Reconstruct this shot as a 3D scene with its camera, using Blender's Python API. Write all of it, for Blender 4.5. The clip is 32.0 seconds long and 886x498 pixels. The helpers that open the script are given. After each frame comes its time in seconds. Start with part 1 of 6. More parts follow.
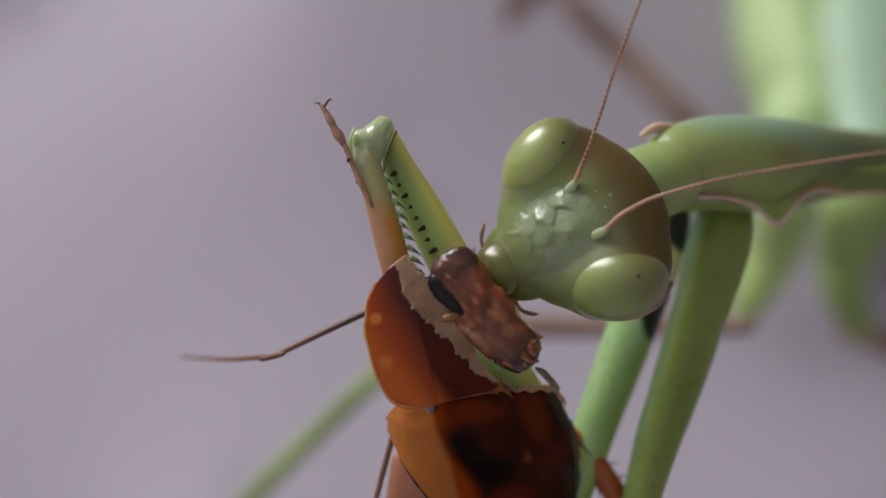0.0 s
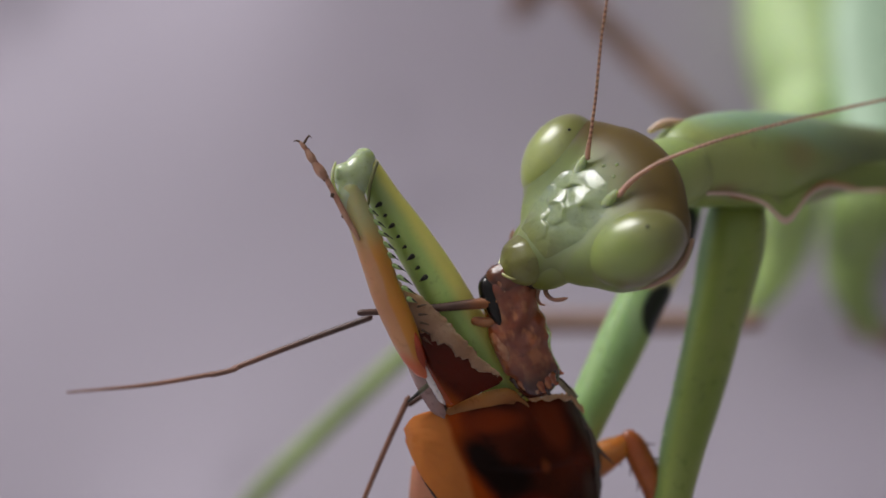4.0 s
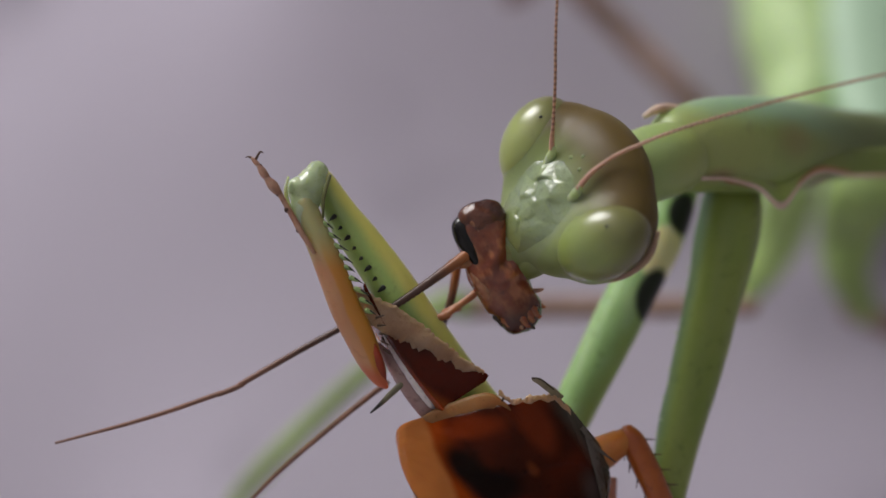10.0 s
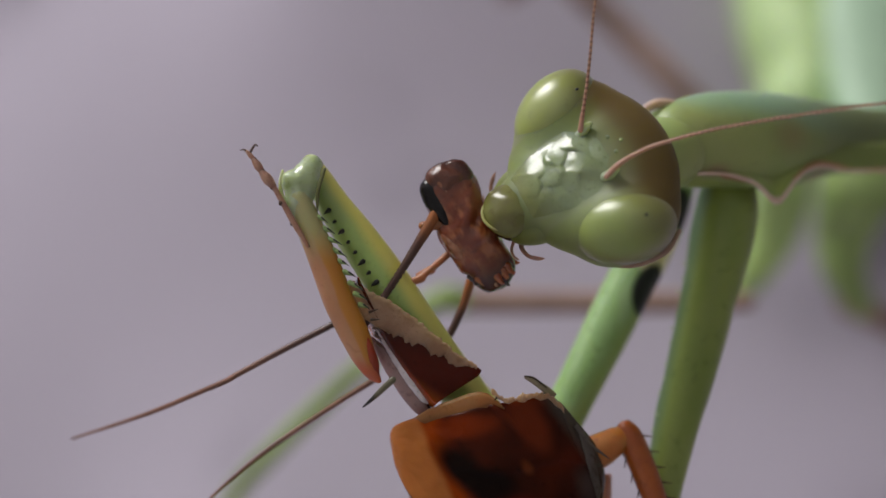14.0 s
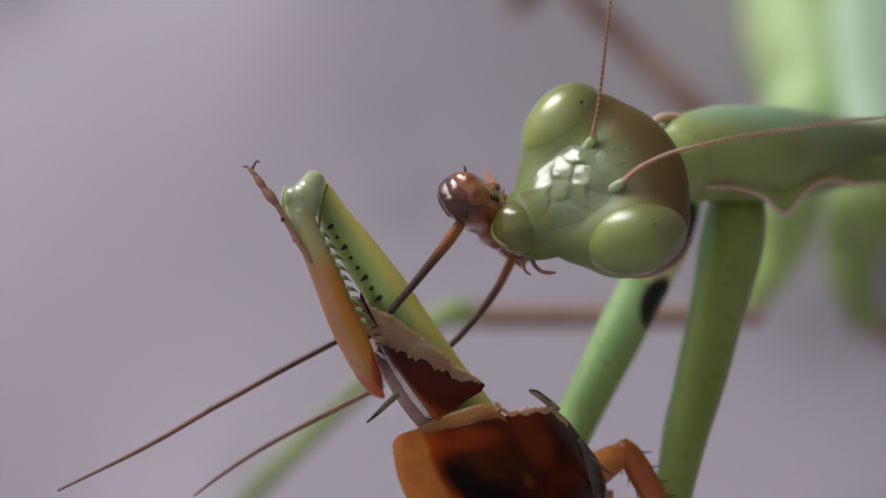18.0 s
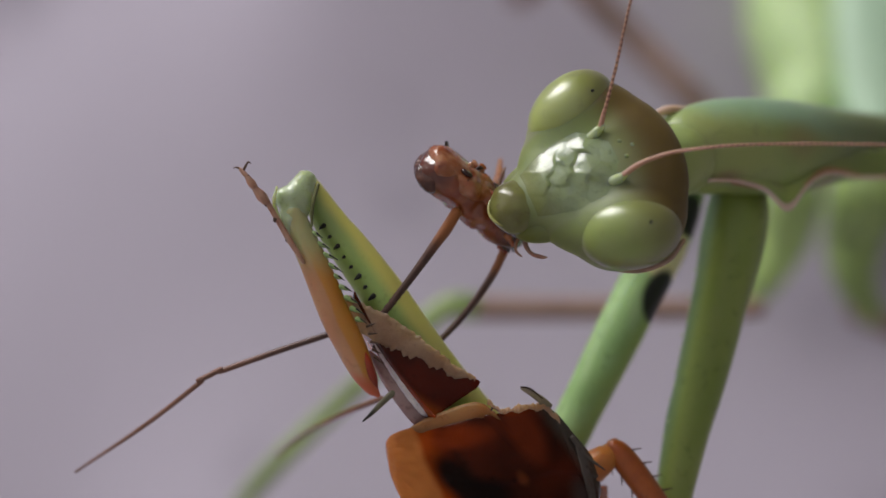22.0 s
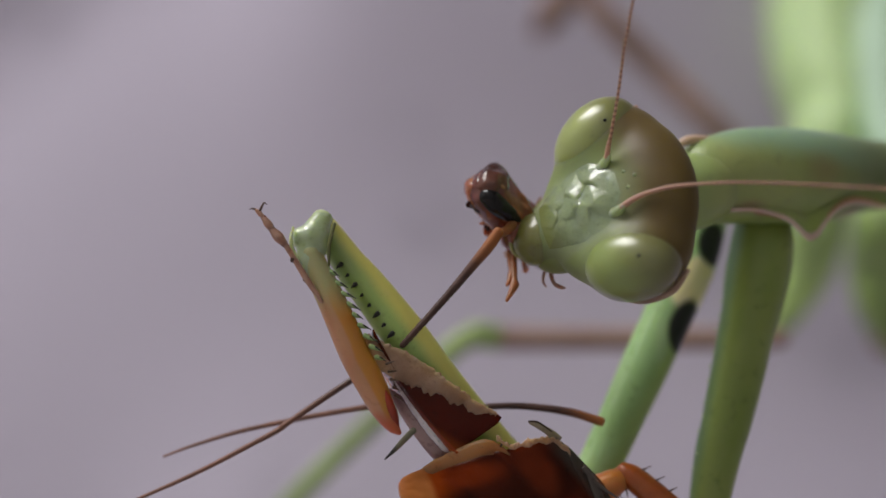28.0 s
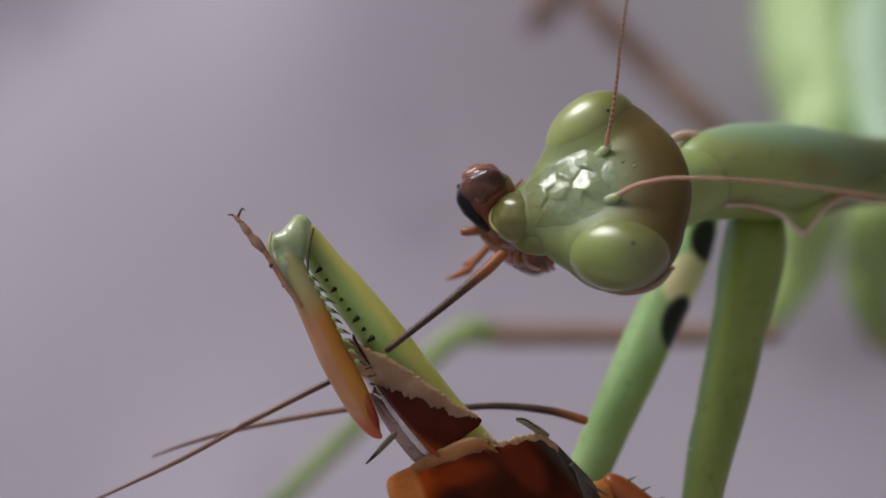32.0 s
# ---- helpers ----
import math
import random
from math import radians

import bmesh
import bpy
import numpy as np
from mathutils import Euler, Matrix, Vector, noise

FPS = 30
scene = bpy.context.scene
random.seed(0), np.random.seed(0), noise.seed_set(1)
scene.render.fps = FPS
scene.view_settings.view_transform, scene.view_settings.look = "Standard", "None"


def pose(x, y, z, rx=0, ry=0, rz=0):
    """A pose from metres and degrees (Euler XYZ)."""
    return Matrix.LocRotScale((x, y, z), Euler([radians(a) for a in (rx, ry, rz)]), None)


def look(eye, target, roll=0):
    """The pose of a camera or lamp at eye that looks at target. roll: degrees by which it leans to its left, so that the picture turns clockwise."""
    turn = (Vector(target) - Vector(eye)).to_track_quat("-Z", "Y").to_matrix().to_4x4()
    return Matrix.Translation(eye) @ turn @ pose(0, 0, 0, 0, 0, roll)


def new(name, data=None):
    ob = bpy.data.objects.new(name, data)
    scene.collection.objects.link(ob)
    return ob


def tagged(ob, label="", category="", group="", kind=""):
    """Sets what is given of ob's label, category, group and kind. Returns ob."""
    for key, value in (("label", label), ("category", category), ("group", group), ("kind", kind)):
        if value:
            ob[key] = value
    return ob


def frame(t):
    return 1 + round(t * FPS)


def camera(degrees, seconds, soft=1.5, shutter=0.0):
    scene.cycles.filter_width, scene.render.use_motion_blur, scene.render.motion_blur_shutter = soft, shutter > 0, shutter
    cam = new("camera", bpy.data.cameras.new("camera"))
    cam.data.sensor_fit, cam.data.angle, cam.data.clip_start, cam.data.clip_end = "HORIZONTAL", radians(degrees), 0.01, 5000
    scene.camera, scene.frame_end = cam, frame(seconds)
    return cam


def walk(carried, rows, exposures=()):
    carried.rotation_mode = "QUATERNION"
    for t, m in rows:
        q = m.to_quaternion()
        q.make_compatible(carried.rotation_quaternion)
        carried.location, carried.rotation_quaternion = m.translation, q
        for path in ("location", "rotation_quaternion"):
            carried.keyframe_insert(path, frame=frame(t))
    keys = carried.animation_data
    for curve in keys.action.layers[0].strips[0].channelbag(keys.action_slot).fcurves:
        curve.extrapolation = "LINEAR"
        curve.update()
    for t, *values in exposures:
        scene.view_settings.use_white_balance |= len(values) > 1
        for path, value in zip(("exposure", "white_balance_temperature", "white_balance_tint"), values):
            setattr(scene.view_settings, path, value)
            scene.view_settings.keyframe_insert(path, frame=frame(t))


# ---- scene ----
# Stage: x to the right, y away from the lens, z up the picture, in millimetres.
# STAGE carries it into the room: the lens looks down on a table at 60 degrees.
MM = 0.001
STAGE = Matrix.Translation((0, 0, 0.794)) @ pose(0, 0, 0, -60.5, 0, 0) @ pose(0, 0, 0, 0, -5, 0)
EYE_Y = -58.5


def mm(x, y, z, rx=0, ry=0, rz=0):
    return pose(x * MM, y * MM, z * MM, rx, ry, rz)


CAMERA = [
    (0, -0.09, 0.49),
    (0.5, -0.101, 0.419),
    (1, -0.07, 0.539),
    (1.5, -0.05, 0.439),
    (2, -0.19, 0.539),
    (2.5, -0.07, 0.319),
    (3, -0.01, 0.3),
    (3.5, 0.09, 0.369),
    (5.5, 0.3, 0.259),
    (6, 0.14, 0.319),
    (6.5, 0.06, 0.14),
    (7, 0.06, 0.08),
    (7.5, 0.01, -0.101),
    (8, -0.03, 0),
    (8.5, 0.18, -0.05),
    (9, 0, 0),
    (9.5, 0.02, -0.11),
    (10, 0.02, -0.161),
    (10.5, -0.02, -0.27),
    (11, -0.08, -0.311),
    (11.5, 0.07, -0.38),
    (12, 0.16, -0.37),
    (12.5, -0.09, -0.311),
    (13, -0.15, -0.221),
    (13.5, -0.101, -0.4),
    (14, -0.11, -0.33),
    (14.5, 0.03, -0.46),
    (16.5, 0, -0.43),
    (17, -0.06, -0.07),
    (17.5, -0.05, 0.259),
    (18, 0.16, 0.14),
    (18.5, 0.389, -0.061),
    (19, 0.25, -0.04),
    (19.5, 0.089, -0.08),
    (20, 0.24, -0.121),
    (20.5, 0.2, -0.131),
    (21, 0.34, -0.04),
    (21.5, 0.44, -0.131),
    (22, 0.24, -0.101),
    (22.5, 0.16, 0.11),
    (23, 0.17, 0.529),
    (23.5, 0.28, 0.919),
    (24, 0.479, 0.989),
    (24.5, 0.67, 1.039),
    (26.5, 0.77, 0.769),
    (27, 0.849, 0.799),
    (27.5, 0.98, 0.829),
    (28, 1.019, 0.929),
    (28.5, 0.92, 0.859),
    (29, 0.92, 0.779),
    (29.5, 0.81, 0.839),
    (30, 0.859, 0.869),
    (30.5, 0.89, 0.848),
    (31, 0.849, 0.859),
    (31.5, 0.77, 0.689),
    (32, 0.77, 0.779),
]
HEAD = [
    (0, 4.855, 0, 1.366, -18.31, 55.96, -32.05),
    (0.5, 4.829, 0, 1.362, -19.05, 55.79, -31.73),
    (1, 4.879, 0, 1.618, -21.75, 55.98, -36.44),
    (1.5, 4.802, 0, 1.836, -34.47, 44.11, -48.13),
    (2, 5.103, 0, 2.279, -36.3, 44.45, -50.97),
    (2.5, 5.214, 0, 1.645, -31, 45.02, -46.43),
    (3, 5.56, 0, 1.927, -32.24, 40.86, -51.11),
    (3.5, 5.494, 0, 1.851, -30.92, 39.05, -51.99),
    (5.5, 4.291, 0, 1.981, -26.04, 38.57, -62.14),
    (6, 4.717, 0, 1.933, -17.59, 39.08, -52.42),
    (6.5, 4.534, 0, 1.738, -17.67, 39.8, -53.16),
    (7, 4.695, 0, 2.146, -24.65, 45.19, -53.66),
    (7.5, 5.05, 0, 2.603, -33.21, 53.42, -50.05),
    (8, 4.86, 0, 2.643, -34.32, 53.23, -48.58),
    (8.5, 4.809, 0, 2.272, -29.76, 45.27, -55.57),
    (9, 4.881, 0, 2.011, -23.26, 42.89, -56.07),
    (9.5, 4.567, 0, 2.133, -27.18, 40.89, -62),
    (10, 4.441, 0, 1.756, -19.86, 43.29, -56.93),
    (10.5, 4.46, 0, 1.744, -19.1, 41.26, -56.27),
    (11, 4.494, 0, 1.811, -19, 42.33, -55.34),
    (11.5, 4.501, 0, 1.996, -22.92, 43.49, -54.19),
    (12, 5.093, 0, 2.406, -29.31, 50.34, -45.79),
    (12.5, 4.947, 0, 2.168, -27.73, 48.84, -45.17),
    (13, 4.966, 0, 2.054, -25.68, 48.66, -43.33),
    (13.5, 5.144, 0, 2.456, -34.86, 54.14, -46.7),
    (14, 5.228, 0, 2.38, -34.26, 52.43, -45.97),
    (14.5, 5.244, 0, 2.542, -35.81, 52.79, -47.12),
    (16.5, 5.24, 0, 2.52, -32.49, 52.02, -45.33),
    (17, 5.203, 0, 2.39, -32.98, 50.72, -45.75),
    (17.5, 5.227, 0, 2.338, -29.71, 49.81, -44.95),
    (18, 5.247, 0, 2.429, -31.53, 50.62, -45.31),
    (18.5, 5.272, 0, 2.236, -28.57, 47.89, -44.51),
    (19, 5.278, 0, 2.367, -30.51, 49.9, -45.52),
    (19.5, 5.219, 0, 2.388, -31.95, 52.14, -46.2),
    (20, 5.149, 0, 2.54, -37.02, 57.81, -49.36),
    (20.5, 5.138, 0, 2.585, -37.72, 57.18, -49.42),
    (21, 5.152, 0, 2.55, -37.98, 56.73, -49.79),
    (21.5, 5.148, 0, 2.572, -38.81, 55.99, -49.85),
    (22, 5.2, 0, 2.539, -38.01, 56.32, -49.9),
    (22.5, 5.222, 0, 2.568, -38.06, 56.04, -49.36),
    (23, 5.197, 0, 2.535, -40.46, 55.76, -51.67),
    (23.5, 5.129, 0, 2.405, -39.86, 54.12, -51.8),
    (24, 5.096, 0, 2.51, -40.55, 56.07, -52.58),
    (24.5, 5.164, 0, 2.492, -34.43, 56.09, -53.14),
    (26.5, 4.443, 0, 3.151, -48.29, 59.57, -91.67),
    (27, 4.64, 0, 2.753, -33.46, 57.3, -85.55),
    (27.5, 4.569, 0, 2.73, -32.06, 57.6, -78.92),
    (28, 4.973, 0, 2.551, -31.11, 58.85, -66.86),
    (28.5, 5.015, 0, 2.565, -31.82, 59.19, -67.25),
    (29, 5.067, 0, 2.65, -35.51, 60.36, -69.83),
    (29.5, 5.13, 0, 2.518, -29.68, 57.7, -64.83),
    (30, 5.113, 0, 2.718, -42.46, 61.22, -70.16),
    (30.5, 5.446, 0, 2.996, -48.91, 62.32, -78.43),
    (31, 4.994, 0, 2.782, -49.25, 57.64, -77.29),
    (31.5, 4.874, 0, 2.684, -42.99, 55.33, -71.83),
    (32, 4.84, 0, 2.746, -51.48, 58.09, -73.91),
]
FORELEG = [
    (0, -0.363, 0, -2.982, 0, 7, 0),
    (0.5, -0.112, 0, -3.094, 0, 7, 0),
    (1, 0.296, 0, -3.032, 0, 7, 0),
    (1.5, 0.017, 0, -3.163, 0, 6, 0),
    (1.9, 0.432, 0, -3.249, 0, 5, 0),
    (2, -2.586, 0, -3.578, 0, 20, 0),
    (2.1, -0.704, 0, -3.706, 0, 6, 0),
    (2.5, -0.562, 0, -3.893, 0, 5, 0),
    (3, -0.682, 0, -4.238, 0, 4, 0),
    (3.5, -0.506, 0, -4.049, 0, 3, 0),
    (5.5, -1.875, 0, -4.749, 0, 1.7, 0),
    (6, -1.914, 0, -4.957, 0, 1.2, 0),
    (6.5, -1.744, 0, -4.773, 0, 1.22, 0),
    (7, -1.765, 0, -4.764, 0, 0.73, 0),
    (7.5, -1.766, 0, -4.754, 0, 1.47, 0),
    (8, -1.853, 0, -4.439, 0, 2.19, 0),
    (8.5, -2.088, 0, -4.667, 0, 1.7, 0),
    (9, -2.079, 0, -4.978, 0, -0, 0),
    (9.5, -2.112, 0, -4.95, 0, 0.25, 0),
    (10, -1.898, 0, -5.002, 0, 0.25, 0),
    (10.5, -2.071, 0, -4.838, 0, 0.25, 0),
    (11, -2.075, 0, -4.941, 0, -0.95, 0),
    (11.5, -2.052, 0, -4.869, 0, -0.47, 0),
    (12, -2.081, 0, -4.825, 0, 0.73, 0),
    (12.5, -2.125, 0, -4.819, 0, 0.26, 0),
    (13, -2.246, 0, -4.971, 0, 0.25, 0),
    (13.5, -2.197, 0, -4.962, 0, -0.22, 0),
    (14, -2.019, 0, -4.969, 0, 0.73, 0),
    (14.5, -1.685, 0, -4.931, 0, -0.24, 0),
    (16.5, -2.18, 0, -4.845, 0, 0.48, 0),
    (17, -2.285, 0, -5.04, 0, 0.74, 0),
    (17.5, -2.195, 0, -5.093, 0, 0.25, 0),
    (18, -2.166, 0, -5.033, 0, 0.26, 0),
    (18.5, -2.376, 0, -4.847, 0, 0.73, 0),
    (19, -2.355, 0, -4.917, 0, 0.72, 0),
    (19.5, -2.361, 0, -5.003, 0, -0.22, 0),
    (20, -2.308, 0, -5.023, 0, 0.26, 0),
    (20.5, -2.097, 0, -4.923, 0, 0.51, 0),
    (21, -2.454, 0, -5.321, 0, -0.71, 0),
    (21.5, -2.464, 0, -5.291, 0, -0.71, 0),
    (22, -2.412, 0, -5.229, 0, -0.72, 0),
    (22.5, -2.4, 0, -5.055, 0, -0.24, 0),
    (23, -2.318, 0, -5.146, 0, -0.24, 0),
    (23.5, -2.071, 0, -5.001, 0, 0.25, 0),
    (24, -2.406, 0, -5.333, 0, -1.18, 0),
    (24.5, -2.36, 0, -5.437, 0, -1.42, 0),
    (26.5, -2.725, 0, -5.333, 0, -1.67, 0),
    (27, -2.706, 0, -5.475, 0, -2.15, 0),
    (27.5, -2.616, 0, -5.377, 0, -1.41, 0),
    (28, -2.454, 0, -5.496, 0, -2.14, 0),
    (28.5, -2.355, 0, -5.478, 0, -2.38, 0),
    (29, -2.539, 0, -5.59, 0, -2.38, 0),
    (29.5, -2.737, 0, -5.447, 0, -1.93, 0),
    (30, -2.81, 0, -5.557, 0, -2.14, 0),
    (30.5, -2.639, 0, -5.407, 0, -1.9, 0),
    (31, -2.895, 0, -5.723, 0, -2.39, 0),
    (31.5, -2.802, 0, -5.638, 0, -2.64, 0),
    (32, -2.87, 0, -5.794, 0, -2.86, 0),
]
BODY = [
    (0, -1.67, 0, -3.724, 0, 7.5, 18),
    (0.5, -1.659, 0, -3.836, 0, 7.5, 18),
    (1, -1.431, 0, -3.633, 0, 7.5, 18),
    (1.5, -1.9, 0, -4.042, 0, 7.5, 18),
    (1.85, -1.98, 0, -4, 0, 7.5, 18),
    (2, -1.53, 0, -4.12, 0, 7.5, 18),
    (2.1, -1.3, 0, -4.12, 0, 7.5, 18),
    (2.3, -1.25, 0, -4.135, 0, 7.5, 18),
    (2.6, -0.992, 0, -4.229, 0, 7.5, 18),
    (3, -1.14, 0, -4.305, 0, 7, 18),
    (3.5, -1.303, 0, -4.194, 0, 7, 18),
    (5.5, -2.03, 0, -5.233, 0, 0.91, 0),
    (6, -2.251, 0, -5.466, 0, 0.78, 0),
    (6.5, -1.949, 0, -5.393, 0, 1.64, 0),
    (7, -1.952, 0, -4.977, 0, 2.07, 0),
    (7.5, -1.754, 0, -5.03, 0, 1.6, 0),
    (8, -2.003, 0, -4.689, 0, 1.9, 0),
    (8.5, -2.058, 0, -4.628, 0, 1.6, 0),
    (9, -2.079, 0, -4.978, 0, 0, 0),
    (9.5, -2.112, 0, -4.95, 0, 0.25, 0),
    (10, -2.067, 0, -5.199, 0, 1.31, 0),
    (10.5, -2.114, 0, -4.622, 0, 2.08, 0),
    (11, -2.262, 0, -4.831, 0, -0.41, 0),
    (11.5, -2.14, 0, -5.075, 0, -0.46, 0),
    (12, -2.207, 0, -5.087, 0, -0.14, 0),
    (12.5, -2.226, 0, -5.211, 0, -0.65, 0),
    (13, -2.428, 0, -5.15, 0, -0.43, 0),
    (13.5, -2.467, 0, -5.496, 0, -0.7, 0),
    (14, -2.181, 0, -5.41, 0, 0.29, 0),
    (14.5, -1.896, 0, -5.612, 0, -1.46, 0),
    (16.5, -2.451, 0, -5.135, 0, 0.34, 0),
    (17, -2.53, 0, -5.21, 0, 0.31, 0),
    (17.5, -2.518, 0, -5.45, 0, 0.54, 0),
    (18, -2.317, 0, -5.266, 0, 1.8, 0),
    (18.5, -2.63, 0, -4.98, 0, 1.5, 0),
    (19, -2.732, 0, -5.134, 0, 0.62, 0),
    (19.5, -2.711, 0, -5.165, 0, 0.96, 0),
    (20, -2.678, 0, -5.127, 0, 1.22, 0),
    (20.5, -2.558, 0, -5.135, 0, 1.18, 0),
    (21, -2.879, 0, -5.453, 0, -0.14, 0),
    (21.5, -2.826, 0, -5.543, 0, 0.59, 0),
    (22, -2.679, 0, -5.509, 0, 0.75, 0),
    (22.5, -2.68, 0, -5.2, 0, 0.6, 0),
    (23, -2.75, 0, -5.4, 0, 0.4, 0),
    (23.5, -2.669, 0, -5.347, 0, -0.79, 0),
    (24, -2.799, 0, -5.533, 0, -1.69, 0),
    (24.5, -2.923, 0, -5.65, 0, -1.32, 0),
    (26.5, -3.28, 0, -5.838, 0, -2.74, 0),
    (27, -3.142, 0, -5.83, 0, -2.5, 0),
    (27.5, -3.058, 0, -5.697, 0, -2.32, 0),
    (28, -3.145, 0, -5.995, 0, -3.06, 0),
    (28.5, -2.858, 0, -6.351, 0, -4.39, 0),
    (29, -2.989, 0, -5.89, 0, -2.98, 0),
    (29.5, -3.187, 0, -5.747, 0, -2.53, 0),
    (30, -3.26, 0, -5.857, 0, -2.74, 0),
    (30.5, -3.089, 0, -5.707, 0, -2.5, 0),
    (31, -3.345, 0, -6.023, 0, -2.99, 0),
    (31.5, -3.252, 0, -5.938, 0, -3.24, 0),
    (32, -3.32, 0, -6.094, 0, -3.46, 0),
]
ROACH_HEAD = [
    (0, 1.55, -0.9, -1.6, 0, 50, 0),
    (1, 2.25, -0.9, -1.75, 0, 53, 0),
    (2, 2.12, -0.9, -1.997, 0, 60, 0),
    (3, 2.253, 0.6, -2.196, 0, 78, 0),
    (6, 3.108, 0.6, -2.781, 0, 55, 0),
    (7, 1.776, 0.6, -1.817, 0, 60, 0),
    (8, 2.111, 0.6, -0.545, 0, 57, 0),
    (9, 2.484, 0.6, -1.252, 0, 50, 0),
    (10, 1.959, 0.6, -0.751, 0, 66, 0),
    (11, 1.658, 0.6, -0.805, 0, 56, 0),
    (12, 1.673, 0.6, -0.16, 0, 38, 0),
    (13, 0.781, 0.6, 0.096, 0, 58, 0),
    (14, 1.043, 0.6, 0.528, 0, 62, 0),
    (17, 0.835, 1, 0.598, 19.53, 35.63, 31.33),
    (17.5, 1.089, 1, 1.062, 78.97, 33.03, 39.2),
    (18, 1.547, 1.2, 1.227, 138.34, 29.5, 47.61),
    (19, 1.083, 1, 1.259, 128.66, 22.47, 21.72),
    (20, 0.523, 1, 1.481, 124.24, 15.44, 15.58),
    (21, 0.826, 1, 1.3, 133.95, 33.53, 24.22),
    (22, 0.788, 1, 1.705, 137.12, 38.96, 26.09),
    (23, 0.922, 1, 0.875, 127.87, 20.61, 21.43),
    (24, 0.847, 1.2, 1.5, -161.91, 60.4, 20.59),
    (25.2, 1.068, 1.6, 1.936, 166.6, 39.86, 67.09),
    (26.5, 1.271, 1.8, 2.231, 117.04, 39.27, 81.71),
    (27, 1.085, 1.8, 2.18, 90.72, 38.38, 77.75),
    (27.5, 1.362, 1.9, 1.968, 5.79, 41.56, 41.93),
    (28, 1.632, 2, 2.035, -24.85, 38.63, 36.94),
    (28.5, 1.427, 2, 2.065, -31.8, 30.43, 32.99),
    (29, 1.114, 1.8, 2.077, -33.65, 27.9, 32.09),
    (29.5, 1.636, 1.6, 1.619, 5.31, 57.11, 59.84),
    (30, 1.276, 1.6, 1.754, 5.31, 57.11, 59.84),
    (30.5, 1.555, 1.7, 2.188, -19, 44.09, 40.82),
    (31, 1.35, 1.7, 1.746, -13.08, 48.48, 45.1),
    (32, 1.583, 1.9, 1.874, 41.73, 43.97, 35.96),
]
ANT_A = [
    (0, -2.0, 0.1, -3.3, 0, -15.07, 0),
    (1.5, -2.0, 0.1, -2.6, 0, 0, 0),
    (1.9, -3.467, 0.1, -0.9, 0, 8.81, 0),
    (2.1, -3.455, 0.1, -1.773, 0, 8.19, 0),
    (3, -3.199, 0.1, -1.906, 0, 7.01, 0),
    (6, -3.126, 0.1, -1.762, 0, 28.63, 0),
    (7, -3.638, 0.1, -1.534, 0, 29.03, 0),
    (8, -3.362, 0.1, -2.436, 0, -9.63, 0),
    (9, -3.576, 0.1, -2.443, 0, 4.84, 0),
    (10, -3.203, 0.1, -3.129, 0, -17.28, 0),
    (11, -3.835, 0.1, -2.899, 0, -11.67, 0),
    (12, -3.739, 0.1, -2.439, 0, -7.21, 0),
    (13, -3.063, 0.1, -3.505, 0, -41.06, 0),
    (14, -2.754, 0.1, -3.185, 0, -40.33, 0),
    (17, -3.055, 0.1, -3.551, 0, -41.06, 0),
    (18, -2.901, 0.1, -3.058, 0, -33.03, 0),
    (19, -3.087, 0.1, -2.859, 0, -24.41, 0),
    (20, -2.942, 0.1, -2.888, 0, -26.89, 0),
    (21, -3.016, 0.1, -3.099, 0, -34.13, 0),
    (22, -2.884, 0.1, -3.061, 0, -36.19, 0),
    (23, -2.964, 0.1, -2.909, 0, -23.3, 0),
    (24, -2.756, 0.1, -2.812, 0, -31.9, 0),
    (26.5, -2.666, 0.1, -2.394, 0, -30.55, 0),
    (27, -2.547, 0.1, -2.563, 0, -31.43, 0),
    (27.5, -2.58, 0.1, -2.333, 0, -30.76, 0),
    (28, -2.481, 0.1, -2.471, 0, -32.05, 0),
    (28.5, -2.619, 0.1, -2.502, 0, -21.72, 0),
    (29, -2.818, 0.1, -2.383, 0, -23.71, 0),
    (29.5, -2.706, 0.1, -2.123, 0, -31.19, 0),
    (30, -2.956, 0.1, -2.091, 0, -32.42, 0),
    (30.5, -2.788, 0.1, -2.113, 0, -33.04, 0),
    (31, -2.946, 0.1, -2.302, 0, -32.69, 0),
    (32, -2.766, 0.1, -2.783, 0, -22.03, 0),
]
